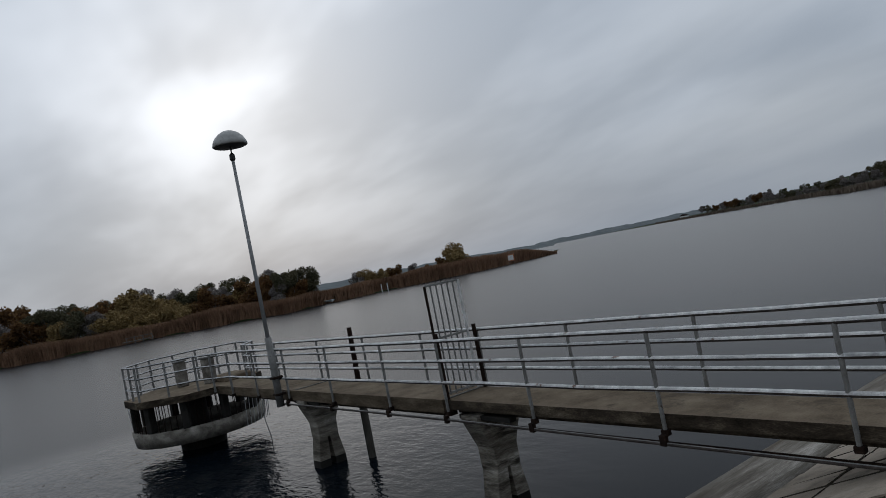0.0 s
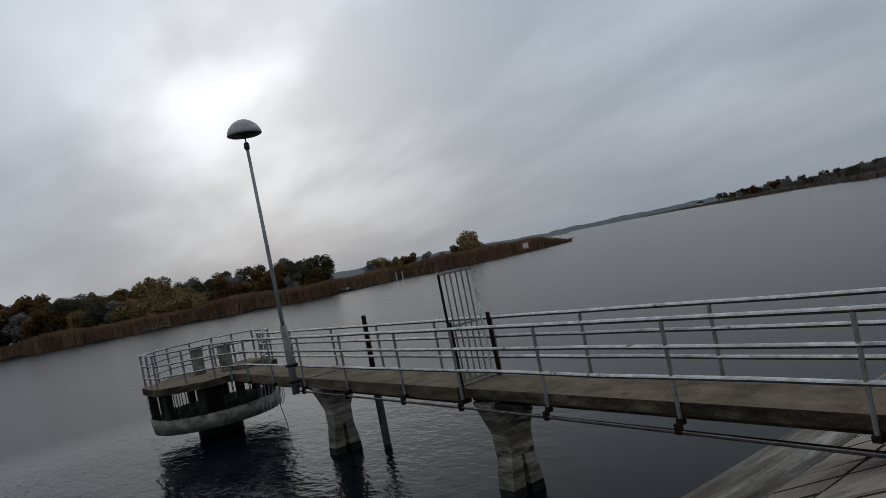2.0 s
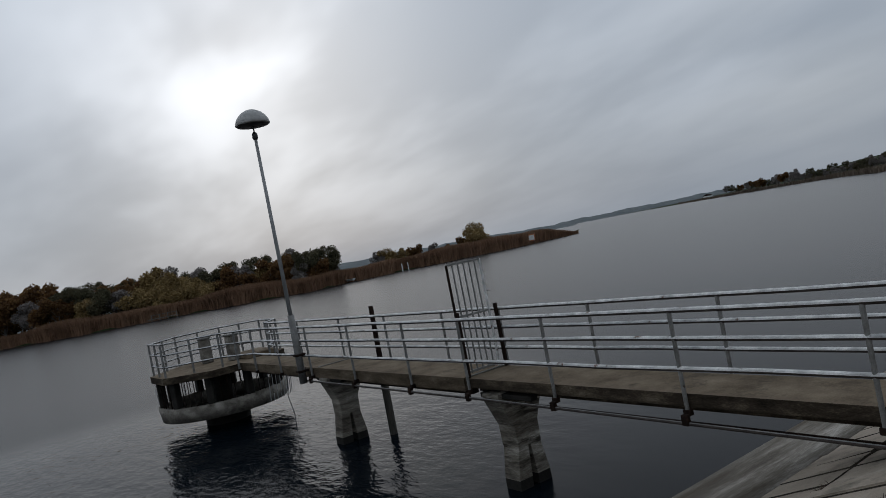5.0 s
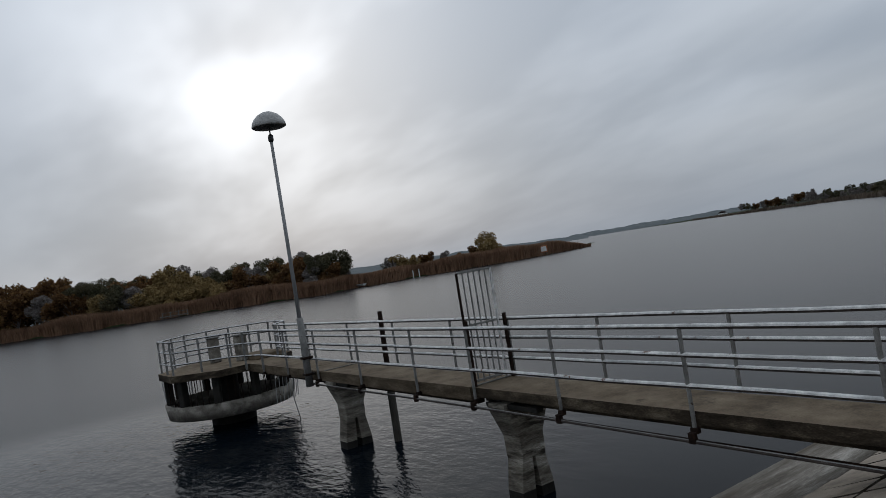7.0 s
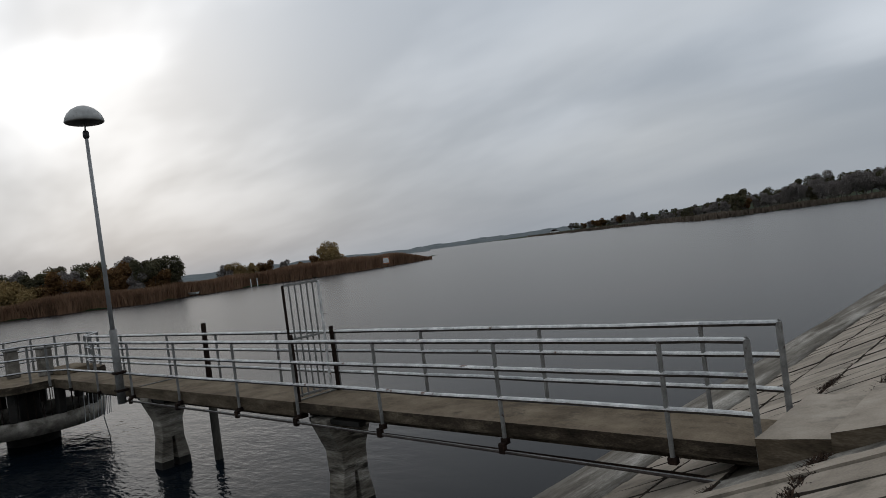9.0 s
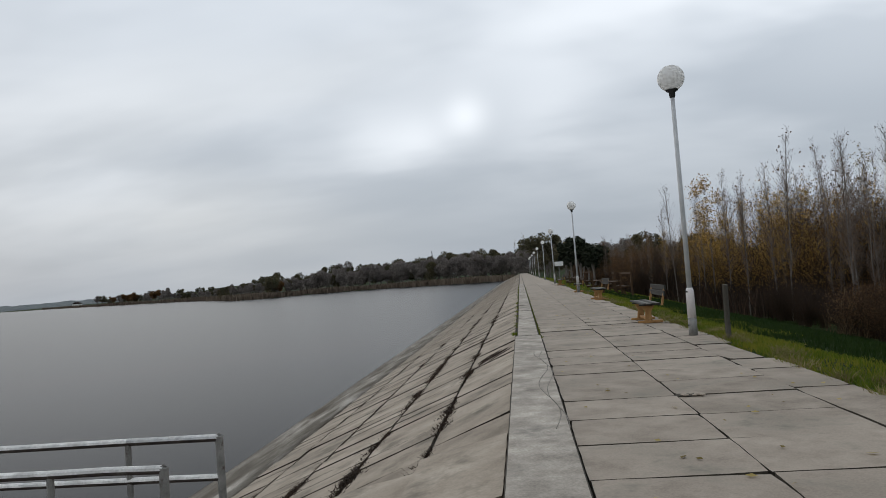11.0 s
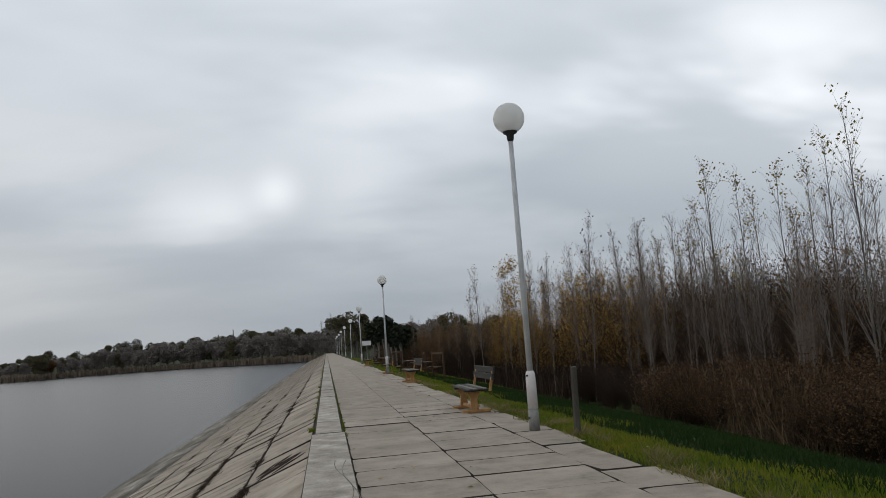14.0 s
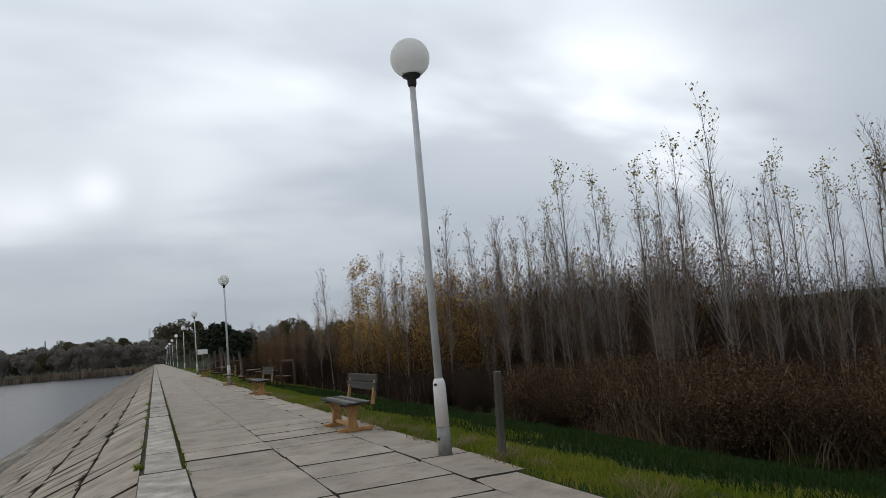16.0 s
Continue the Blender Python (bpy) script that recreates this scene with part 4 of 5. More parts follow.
def poplar(name, h, seed, leaf, leaf_share, leaf_low, label, group, bark="poplar_bark", twig="twig_bark", shoots=3.6):
    """A slim young tree: trunk, twigs and the last leaves."""
    rng = random.Random(seed)
    t = thing("poplar_tree", (0, 0, 0), label, "tree", group)
    g, tw, tips = Geo(), Geo(), []
    q, pts, rad = Vector((0, 0, -0.3)), [], []
    lean = Vector((rng.uniform(-0.04, 0.04), rng.uniform(-0.04, 0.04), 1))
    for k in range(9):
        pts.append(tuple(q))
        rad.append(0.062 * h / 14 * (1 - k / 8.6) + 0.004)
        q = q + (lean + Vector((rng.uniform(-1, 1), rng.uniform(-1, 1), 0)) * 0.035) * (h / 8)
    g.tube(pts, rad, 7, False)
    for k in range(int(h * shoots)):
        f = rng.uniform(0.25, 0.98)
        i = min(int(f * 8), 7)
        s = Vector(pts[i]).lerp(Vector(pts[i + 1]), f * 8 - i)
        az = rng.uniform(0, 2 * math.pi)
        d = Vector((math.cos(az), math.sin(az), rng.uniform(1.5, 3.0)))
        tips += branchy(tw, s, d, h * rng.uniform(0.10, 0.26) * (1.25 - f * 0.85), rad[i] * 0.30 + 0.003, 1, rng, 5, 0.8, 0.09)
    tips.append(pts[-1])
    part("trunk", g, bark, t)
    part("twig_crown", tw, twig, t)
    low = h * leaf_low
    lit = [p for p in tips if p[2] > low and rng.random() < leaf_share]
    if lit:
        part("foliage", leaf_mesh(lit, 0.08 if leaf_share < 0.5 else 0.075, rng, 3 if leaf_share < 0.5 else 6, 0.16 if leaf_share < 0.5 else 0.25), leaf, t)
    return t


def move_to(ob, m):
    ob.matrix_basis = m
    return ob


tall = [poplar("p", 14, 10 + i, "yellow_leaf", 0.34, 0.86, "slim pale-barked young poplar with sparse yellowing leaves", "poplars behind the bank") for i in range(5)]
bare = [poplar("p", 12, 30 + i, "brown_leaf", 0.04, 0.4, "slim bare young tree with dense brown twigs", "bare trees behind the bank", "twig_bark", "brown_twig", 6.0) for i in range(3)]
gold = [poplar("p", 10, 50 + i, "gold_leaf", 0.7, 0.3, "young tree with dense dull-gold leaves", "golden trees behind the bank") for i in range(2)]
rust = [poplar("p", 10, 60 + i, "brown_leaf", 0.5, 0.25, "young tree with rusty brown leaves", "rusty trees behind the bank") for i in range(2)]
rng = random.Random(5)
used = set()


def plant(kind, x, y, s):
    z = land(x, y)
    m = pose(x, y, z, rng.uniform(-2, 2), rng.uniform(-2, 2), rng.uniform(0, 360)) @ Matrix.Diagonal((s, s, s, 1))
    src = rng.choice(kind)
    if src.name not in used:
        used.add(src.name)
        src.matrix_basis = m
    else:
        made = copy_thing(src, m)
        made.scale = (s, s, s)


for y in np.arange(-6, 62, 2.0):
    for x in (21.8, 24.5, 27.5, 31.5):
        px, py = x + rng.uniform(-0.9, 0.9), y + rng.uniform(-0.8, 0.8)
        if px / (py + 13) > 0.5:
            plant(tall if rng.random() < 0.7 else bare, px, py, rng.choice((0.62, 0.72, 0.82, 0.92, 1.0, 1.08, 1.16)) * rng.uniform(0.95, 1.06) * (0.93 if py < 4 else 0.84 if py < 16 else 0.9))
        else:
            plant(bare if rng.random() < 0.85 else rust, px, py, rng.uniform(0.72, 0.98))
for y in np.arange(12, 46, 1.0):
    plant(bare, rng.uniform(19, 25), y + rng.uniform(-0.8, 0.8), rng.uniform(0.5, 0.8))
for y in np.arange(27, 180, 3.4):
    for x in (15.5, 18.5, 22.5):
        kind = gold if 32 < y < 62 and rng.random() < 0.55 else rust if y > 58 and rng.random() < 0.65 else bare
        plant(kind, x + rng.uniform(-1, 1) + max(0, (50 - y) * 0.12), y + rng.uniform(-1.2, 1.2), rng.uniform(0.8, 1.1) * (0.95 if y < 58 else 0.74))
for k in tall + bare + gold + rust:
    if k.name not in used:
        k.matrix_basis = pose(40, 60 + 3 * hash(k.name) % 7, -3.5)


def crown_tree(kind, mat, h, wide, seed, n, size, label, category="tree", group="", shape=1.0):
    """A full tree far off: trunk, limbs and a crown of many small leaf clumps."""
    rg = random.Random(seed)
    t = thing(kind, (0, 0, 0), label, category, group)
    g = Geo()
    g.tube([(0, 0, -0.5), (0.1, 0, h * 0.3), (0.0, 0.1, h * 0.75)], [h * 0.025, h * 0.018, h * 0.006], 6, False)
    lumps = []
    for k in range(11):
        a, rr = rg.uniform(0, 6.28), wide * 0.36 * math.sqrt(rg.random())
        z = h * rg.uniform(0.32, 0.86)
        lump = Vector((rr * math.cos(a), rr * math.sin(a), z))
        lumps.append((lump, wide * rg.uniform(0.13, 0.25) * (1.15 - 0.5 * z / h)))
        g.tube([(0, 0, h * rg.uniform(0.18, 0.45)), tuple(lump)], [h * 0.010, h * 0.003], 4, False)
    part("trunk", g, "twig_bark", t)
    c = Geo()
    for _ in range(n):
        lump, r = rg.choice(lumps)
        d = Vector((rg.gauss(0, 1), rg.gauss(0, 1), rg.gauss(0, 1))).normalized() * r * rg.uniform(0.55, 1.15)
        p = lump + Vector((d.x, d.y, d.z * 0.9 * shape))
        u = Vector((rg.uniform(-1, 1), rg.uniform(-1, 1), rg.uniform(-0.6, 0.6))).normalized()
        v = u.cross(Vector((rg.uniform(-1, 1), rg.uniform(-1, 1), rg.uniform(-1, 1)))).normalized()
        s = size * rg.uniform(0.5, 1.3)
        c.add([tuple(p - u * s), tuple(p + v * s * 0.7), tuple(p + u * s), tuple(p - v * s * 0.7)], [(0, 1, 2, 3)])
    part("crown", c, mat, t)
    return t


shore_kinds = {
    "green": [crown_tree("shore_tree", "shore_green", 10, 9, 70 + i, 5600, 0.2, "dark green broad-crowned tree behind the reeds", "tree", "green shore trees") for i in range(3)],
    "orange": [crown_tree("shore_tree", "shore_orange", 8, 8, 80 + i, 4600, 0.2, "orange-gold autumn tree behind the reeds", "tree", "autumn shore trees") for i in range(2)],
    "grey": [crown_tree("shore_tree", "shore_grey", 10, 8, 90 + i, 5600, 0.19, "half-bare grey-brown tree on the far shore", "tree", "grey shore trees") for i in range(3)],
    "brown": [crown_tree("shore_tree", "brown_leaf", 7, 7, 95 + i, 3000, 0.25, "brown-leaved bushy tree on the shore", "tree", "brown shore trees") for i in range(2)],
}
rng = random.Random(11)


def plant_far(kind, az, r, s):
    x, y = polar(az, r)
    m = pose(x, y, max(land(x, y), WATER + 0.1), 0, 0, rng.uniform(0, 360)) @ Matrix.Diagonal((s, s, s * rng.uniform(0.9, 1.1), 1))
    src = rng.choice(shore_kinds[kind])
    if src.name not in used:
        used.add(src.name)
        src.matrix_basis = m
    else:
        sc = m.to_scale()
        made = copy_thing(src, m)
        made.scale = sc


TALL = [(44, 2), (47, 3.2), (50, 3.5), (52, 9), (54, 6), (57, 7.5), (60, 8.5), (62, 6.5), (64, 6), (65.5, 10.5), (68, 11), (72, 12), (77, 14), (83, 15), (90, 18), (110, 20)]
for row, back in ((0, 12), (1, 22), (2, 34)):
    for az in np.arange(64.6, 104, 1.15):
        a = az + rng.uniform(-0.4, 0.4)
        h = np.interp(a, [p for p, _ in TALL], [q for _, q in TALL]) * (0.72 + 0.16 * row)
        kind = "orange" if (74 < a < 79 and row < 2) or rng.random() < 0.12 else "brown" if rng.random() < (0.6 if row == 0 else 0.3) else "grey" if rng.random() < 0.2 else "green"
        h0 = {"green": 10, "orange": 8, "grey": 10, "brown": 7}[kind]
        plant_far(kind, a, shore_at(a) + back + rng.uniform(-3, 3), h / h0 * rng.uniform(0.85, 1.15))
for a, h, kind in ((51.6, 6.5, "orange"), (52.4, 10.5, "orange"), (53.2, 7, "brown"), (56.2, 6.0, "grey"), (57.6, 6.5, "brown"), (58.8, 6.5, "orange"), (60.0, 8.6, "orange"), (60.7, 7.5, "grey"), (55, 5, "brown"), (64.9, 10.6, "green"), (65.4, 10.8, "green"), (66.4, 10.2, "green")):
    plant_far(kind, a, shore_at(a) + 14, h / {"green": 10, "orange": 8, "grey": 10, "brown": 7}[kind])
FARTOP = [(-4, 15), (2, 16), (6.6, 16), (11, 16), (14.7, 15.5), (17, 12), (19, 12), (20.7, 12.5), (22, 9), (26, 8), (30, 9), (44, 10)]
for row, back in ((0, 14), (1, 30), (2, 55)):
    for az in np.arange(-1.5, 27, 0.72):
        a = az + rng.uniform(-0.3, 0.3)
        h = np.interp(a, [p for p, _ in FARTOP], [q for _, q in FARTOP]) * (0.78 + 0.13 * row)
        kind = "grey" if rng.random() < (0.85, 0.55, 0.2)[row] else "brown" if row == 0 and rng.random() < 0.5 else "green"
        plant_far(kind, a, shore_at(a) + back + rng.uniform(-4, 4), h / {"green": 10, "orange": 8, "grey": 10, "brown": 7}[kind] * rng.uniform(0.85, 1.15))
for k in range(46):
    x, y = rng.uniform(7, 70), rng.uniform(190, 345)
    m = pose(x, y, land(x, y), 0, 0, rng.uniform(0, 360))
    sz = rng.uniform(0.9, 1.5)
    copy_thing(rng.choice(shore_kinds["grey"] if rng.random() < 0.6 else shore_kinds["green"]), m).scale = (sz, sz, sz)
for az in np.arange(26.5, 32.5, 0.33):
    a = az + rng.uniform(-0.15, 0.15)
    h = np.interp(a, [26, 28, 31, 34, 37, 40, 43.6], [8, 10.5, 10.5, 8.5, 9, 9, 8]) * rng.uniform(0.7, 1.25)
    kind = "brown" if rng.random() < 0.4 else "grey" if rng.random() < 0.6 else "green"
    plant_far(kind, a, shore_at(a) + rng.uniform(10, 40), h / {"green": 10, "grey": 10, "brown": 7}[kind])
spruce = crown_tree("conifer_tree", "conifer", 9, 4.5, 7, 1500, 0.35, "dense dark evergreen tree beside the walkway", "tree", "evergreens", 1.7)
spruce.matrix_basis = pose(11.0, 112, bank(11))
for x, y, s in ((12.8, 116, 0.9), (11.2, 122, 1.05), (13, 128, 1.1), (11.0, 134, 0.95), (14.5, 121, 0.8), (12.5, 104, 0.85), (15, 109, 0.9), (10.5, 142, 1.0), (13.5, 140, 1.1)):
    copy_thing(spruce, pose(x, y, bank(x), 0, 0, 60 * s)).scale = (s, s, s)
for x, y in ((-1.5, 352), (1.0, 356), (3.5, 352), (8, 360), (12, 356)):
    made = copy_thing(tall[0], pose(x, y, land(x, y), 0, 0, x * 40))
    made.scale = (1.35, 1.35, 1.35)


# ---- reeds, brush, grass ----
def blades(n, place, height, width, lean, seed, segs=2):
    """Upright tapering blades; place(rng) gives foot points as an array (n, 3)."""
    rs = np.random.RandomState(seed)
    foot = place(rs, n)
    h = height(rs, foot)
    ang = rs.uniform(0, 2 * np.pi, n)
    wv = np.stack([np.cos(ang), np.sin(ang), np.zeros(n)], 1) * (width * rs.uniform(0.6, 1.4, n))[:, None]
    tilt = rs.normal(0, lean, (n, 2))
    tip = foot + np.stack([tilt[:, 0] * h, tilt[:, 1] * h, h], 1)
    midp = foot + np.stack([tilt[:, 0] * h * 0.35, tilt[:, 1] * h * 0.35, h * 0.55], 1)
    v = np.stack([foot - wv, foot + wv, midp - wv * 0.8, midp + wv * 0.8, tip], 1).reshape(-1, 3)
    i = np.arange(n)[:, None] * 5
    quads = (i + np.array([[0, 1, 3, 2]])).tolist()
    tris = (i + np.array([[2, 3, 4]])).tolist()
    return v.tolist(), quads + tris


def on_land(x, y):
    return np.array([land(a, b) for a, b in zip(x, y)])


def lake_place(lo, hi, d0, d1):
    def place(rs, n):
        az, d = rs.uniform(lo, hi, n), rs.uniform(d0, d1, n)
        r = np.array([shore_at(a) for a in az]) + d + 2.5 * np.sin(az * 1.1) + 1.2 * np.sin(az * 2.7)
        x, y = EYE[0] - np.sin(np.radians(az)) * r, EYE[1] + np.cos(np.radians(az)) * r
        return np.stack([x, y, np.full(n, WATER - 0.1)], 1)
    return place


def lake_height(base_h):
    def height(rs, foot):
        az = np.degrees(np.arctan2(-(foot[:, 0] - EYE[0]), foot[:, 1] - EYE[1]))
        tip = np.where(az > 42, np.clip((az - 43.6) / 3.0, 0.3, 1.0), 1.0)
        return tip * base_h * (1 + 0.10 * np.sin(foot[:, 0] * 0.11 + foot[:, 1] * 0.07) + 0.05 * np.sin(foot[:, 1] * 0.31)) * rs.uniform(0.8, 1.06, len(foot))
    return height


for nm, lo, hi, hgt, n in (("a", 63.0, 104, 4.4, 70000), ("b", 44.2, 63.0, 4.3, 52000)):
    v, f = blades(n, lake_place(lo, hi, 0, 11), lake_height(hgt), 0.11, 0.14, 3)
    cloud("reed_bed", v, f, "lake_reed", "dense brown reed bed along the lake shore", "reeds")
v, f = blades(16000, lake_place(0.5, 36, 0, 14), lake_height(3.0), 0.3, 0.1, 4)
cloud("reed_bed", v, f, "pale_reed", "low grey-brown reed bed along the far shore", "reeds")


def strip(x0, x1, y0, y1):
    def place(rs, n):
        x, y = rs.uniform(x0, x1, n), rs.uniform(y0, y1, n)
        x = x + (0.8 * np.sin(y * 0.7) + 0.5 * np.sin(y * 1.9)) * (x - x0) / (x1 - x0)
        return np.stack([x, y, on_land(x, y) + 0.005], 1)
    return place


def clumps(x0, x1, y0, y1, each, spread):
    def place(rs, n):
        k = max(1, n // each)
        cx, cy = rs.uniform(x0, x1, k), rs.uniform(y0, y1, k)
        cx = cx + 0.9 * np.sin(cy * 0.5) + 0.5 * np.sin(cy * 1.3)
        pick = rs.randint(0, k, n)
        x, y = cx[pick] + rs.normal(0, spread, n), cy[pick] + rs.normal(0, spread, n)
        return np.stack([x, y, on_land(x, y) - 0.03], 1)
    return place


def plumes(n, place, height, seed):
    """Reed stems with a feathery head."""
    rs = np.random.RandomState(seed)
    foot = place(rs, n)
    h = height(rs, foot)
    tilt = rs.normal(0, 0.24, (n, 2))
    ang = rs.uniform(0, 2 * np.pi, n)
    side = np.stack([np.cos(ang), np.sin(ang), np.zeros(n)], 1)
    tip = foot + np.stack([tilt[:, 0] * h, tilt[:, 1] * h, h], 1)
    sw, hw = 0.006, (0.022 * rs.uniform(0.5, 1.5, n))[:, None]
    low, belly = foot + (tip - foot) * 0.8, foot + (tip - foot) * 0.9 + side * 0.03
    v = np.stack([foot - side * sw, foot + side * sw, low - side * sw, low + side * sw, belly - side * hw, belly + side * hw, tip], 1).reshape(-1, 3)
    i = np.arange(n)[:, None] * 7
    q = (i + np.array([[0, 1, 3, 2]])).tolist() + (i + np.array([[2, 3, 5, 4]])).tolist() + (i + np.array([[4, 5, 6]])).tolist()
    return v.tolist(), q


reed_h = lambda rs, p: 2.2 * rs.uniform(0.45, 1.15, len(p)) * (1 + 0.3 * np.sin(p[:, 1] * 0.6 + p[:, 0] * 0.7))
v, f = plumes(4200, clumps(15.8, 20.5, -14, 21, 30, 0.6), reed_h, 6)
cloud("dry_reeds", v, f, "dry_reed", "rust-brown dry reeds with feathery heads below the bank", "reeds")
v, f = blades(9000, clumps(15.4, 21, -14, 21, 50, 0.5), lambda rs, p: 0.6 * reed_h(rs, p), 0.012, 0.6, 16)
cloud("dry_reeds", v, f, "dry_reed", "tangled dry reed leaves below the bank", "reeds")
v, f = blades(12000, strip(19, 36, -14, 60), lambda rs, p: 3.0 * rs.uniform(0.4, 1.1, len(p)), 0.02, 0.2, 7)
cloud("brushwood", v, f, "brush_twig", "dense dark brown brushwood under the young trees", "brush")
v, f = blades(14000, strip(14.5, 26, 30, 190), lambda rs, p: 2.6 * rs.uniform(0.4, 1.1, len(p)), 0.035, 0.2, 8)
cloud("brushwood", v, f, "brush_twig", "dark brown brushwood beside the far walkway", "brush")
v, f = blades(9000, strip(40, 60, -20, 160), lambda rs, p: 5.5 * rs.uniform(0.5, 1.1, len(p)), 0.12, 0.14, 9)
cloud("brushwood", v, f, "brush_twig", "dark thicket closing the view behind the young trees", "brush")


def bush(h, wide, seed, leaf, share, label, group):
    """A many-stemmed bush: fanned twigs and dry leaves."""
    rg = random.Random(seed)
    t = thing("thicket_bush", (0, 0, 0), label, "bush", group)
    g, tips = Geo(), []
    for _ in range(60):
        a = rg.uniform(0, 6.28)
        out = rg.uniform(0.05, 0.55) * wide / h
        d = Vector((math.cos(a) * out, math.sin(a) * out, 1))
        tips += branchy(g, (rg.gauss(0, 0.3), rg.gauss(0, 0.3), -0.1), d, h * rg.uniform(0.6, 1.05), 0.022, 1, rg, 13, 1.0, 0.04)
    part("branchwork", g, "brush_twig", t)
    lit = [p for p in tips if rg.random() < share]
    part("foliage", leaf_mesh(lit, 0.045, rg, 11, 0.28), leaf, t)
    return t


bushes = {
    "dark": [bush(4.6, 4.5, 200 + i, "brush_twig", 0.12, "dense dark brown bush under the young trees", "dark bushes") for i in range(2)],
    "rust": [bush(5.0, 4.0, 210 + i, "brown_leaf", 0.35, "rust-brown leafy bush under the young trees", "rusty bushes") for i in range(2)],
    "reedy": [bush(2.5, 3.2, 230 + i, "rust_leaf", 0.55, "low tangled rust-brown bush below the bank", "low rusty bushes") for i in range(2)],
    "gold": [bush(6.5, 5.0, 220 + i, "gold_leaf", 0.5, "tall dull-gold bush beside the plantation", "golden bushes") for i in range(1)],
}
rng = random.Random(77)


def plant_bush(kind, x, y, sc):
    m = pose(x, y, land(x, y), 0, 0, rng.uniform(0, 360)) @ Matrix.Diagonal((sc, sc, sc * rng.uniform(0.85, 1.15), 1))
    src = rng.choice(bushes[kind])
    if src.name not in used:
        used.add(src.name)
        src.matrix_basis = m
    else:
        size = m.to_scale()
        copy_thing(src, m).scale = size


for y in np.arange(-8, 66, 2.5):
    for x, lift in ((25.5, 0.72), (29, 0.9), (33, 1.05), (38, 1.2)) if y < 20 else ((23.5, 0.85), (26, 1.1), (30, 1.3), (36, 1.45)):
        kind = "rust" if rng.random() < 0.3 else "dark"
        plant_bush(kind, x + rng.uniform(-1.3, 1.3), y + rng.uniform(-1.3, 1.3), lift * rng.uniform(0.95, 1.4))
for y in np.arange(-10, 34, 1.5):
    for x in (16.4, 18.2, 20.0):
        plant_bush("reedy" if y < 21 else "dark", x + rng.uniform(-0.8, 0.8) + 0.8 * math.sin(y * 0.6), y + rng.uniform(-0.7, 0.7), rng.uniform(0.6, 1.15) if y < 21 else rng.uniform(0.35, 0.6))
for y in np.arange(34, 60, 3.2):
    plant_bush("gold", 19.5 + rng.uniform(-1.5, 1.5) + max(0, 46 - y) * 0.15, y, rng.uniform(0.9, 1.25))
for y in np.arange(60, 180, 4.5):
    for x in (15.5, 19):
        plant_bush("rust" if rng.random() < 0.45 else "dark", x + rng.uniform(-1, 1), y + rng.uniform(-1.5, 1.5), rng.uniform(0.8, 1.3))
v, f = blades(70000, strip(3.9, 5.6, -14, 26), lambda rs, p: 0.065 * rs.uniform(0.4, 1.5, len(p)), 0.006, 0.35, 10)
cloud("bank_grass", v, f, "grass_blade", "short green grass with yellowed tufts on the bank", "grass")
# the lower strip gets the darker grass that stands in for shade
v, f = blades(80000, strip(4.9, 15.5, -14, 34), lambda rs, p: 0.12 * rs.uniform(0.4, 1.5, len(p)), 0.01, 0.35, 12)
cloud("bank_grass", v, f, "lush_grass", "green grass at the foot of the bank, darkened for shade", "grass")
v, f = blades(9000, strip(3.9, 12, 26, 110), lambda rs, p: 0.14 * rs.uniform(0.4, 1.5, len(p)), 0.02, 0.35, 13)
cloud("bank_grass", v, f, "grass_blade", "green grass beside the far walkway", "grass")

def edge_place(rs, n):
    y = rs.uniform(-14, 40, n)
    x = 3.72 + np.abs(rs.normal(0, 0.16, n)) + 0.06 * np.sin(y * 2.3)
    return np.stack([x, y, on_land(x, y) - 0.02], 1)


v, f = blades(9000, edge_place, lambda rs, p: 0.09 * rs.uniform(0.4, 1.6, len(p)), 0.006, 0.5, 14)
cloud("edge_grass", v, f, "grass_blade", "uneven grass growing over the walkway's edge", "grass")


def tuft_place(rs, n):
    k = 60
    cy = rs.uniform(-13, 26, k)
    cx = 3.75 + np.abs(rs.normal(0, 0.25, k))
    pick = rs.randint(0, k, n)
    x, y = cx[pick] + rs.normal(0, 0.07, n), cy[pick] + rs.normal(0, 0.09, n)
    return np.stack([x, y, on_land(x, y) - 0.02], 1)


v, f = blades(6000, tuft_place, lambda rs, p: 0.13 * rs.uniform(0.4, 1.5, len(p)), 0.006, 0.7, 15)
cloud("dry_tufts", v, f, "dry_grass", "yellowed dry grass tufts along the walkway's edge", "grass")

# ---- far things ----
ms = thing("radio_mast", (*polar(7.0, 560), 0), "thin tall mast above the far wood", "mast")
part("pole", Geo().tube([(0, 0, -3), (0, 0, 22)], [0.5, 0.3], 6), "dark_fitting", ms)
x, y = polar(48.0, shore_at(48.0) - 1.5)
sg = thing("shore_sign", pose(x, y, WATER, 0, 0, 48), "white square sign with an orange edge standing at the reeds", "sign")
for s in (-0.8, 0.8):
    part("post", Geo().tube([(s, 0.05, -1), (s, 0.05, 2.2)], 0.06, 6), "grey_post", sg)
part("panel", Geo().box(-1.2, -0.04, 1.0, 1.2, 0.0, 3.2, 0.01), "sign_orange", sg, "orange board")
part("face", Geo().box(-0.9, -0.075, 1.3, 0.9, -0.045, 2.9, 0.01), "white_paint", sg, "white face")
for az in (58.4, 58.9):
    x, y = polar(az, shore_at(az) - 2)
    solid("shore_post", Geo().tube([(x, y, WATER - 1), (x, y, WATER + 2.2)], [0.16, 0.13], 6), "white_paint", "pale post standing at the edge of the reeds", "post", "shore posts")
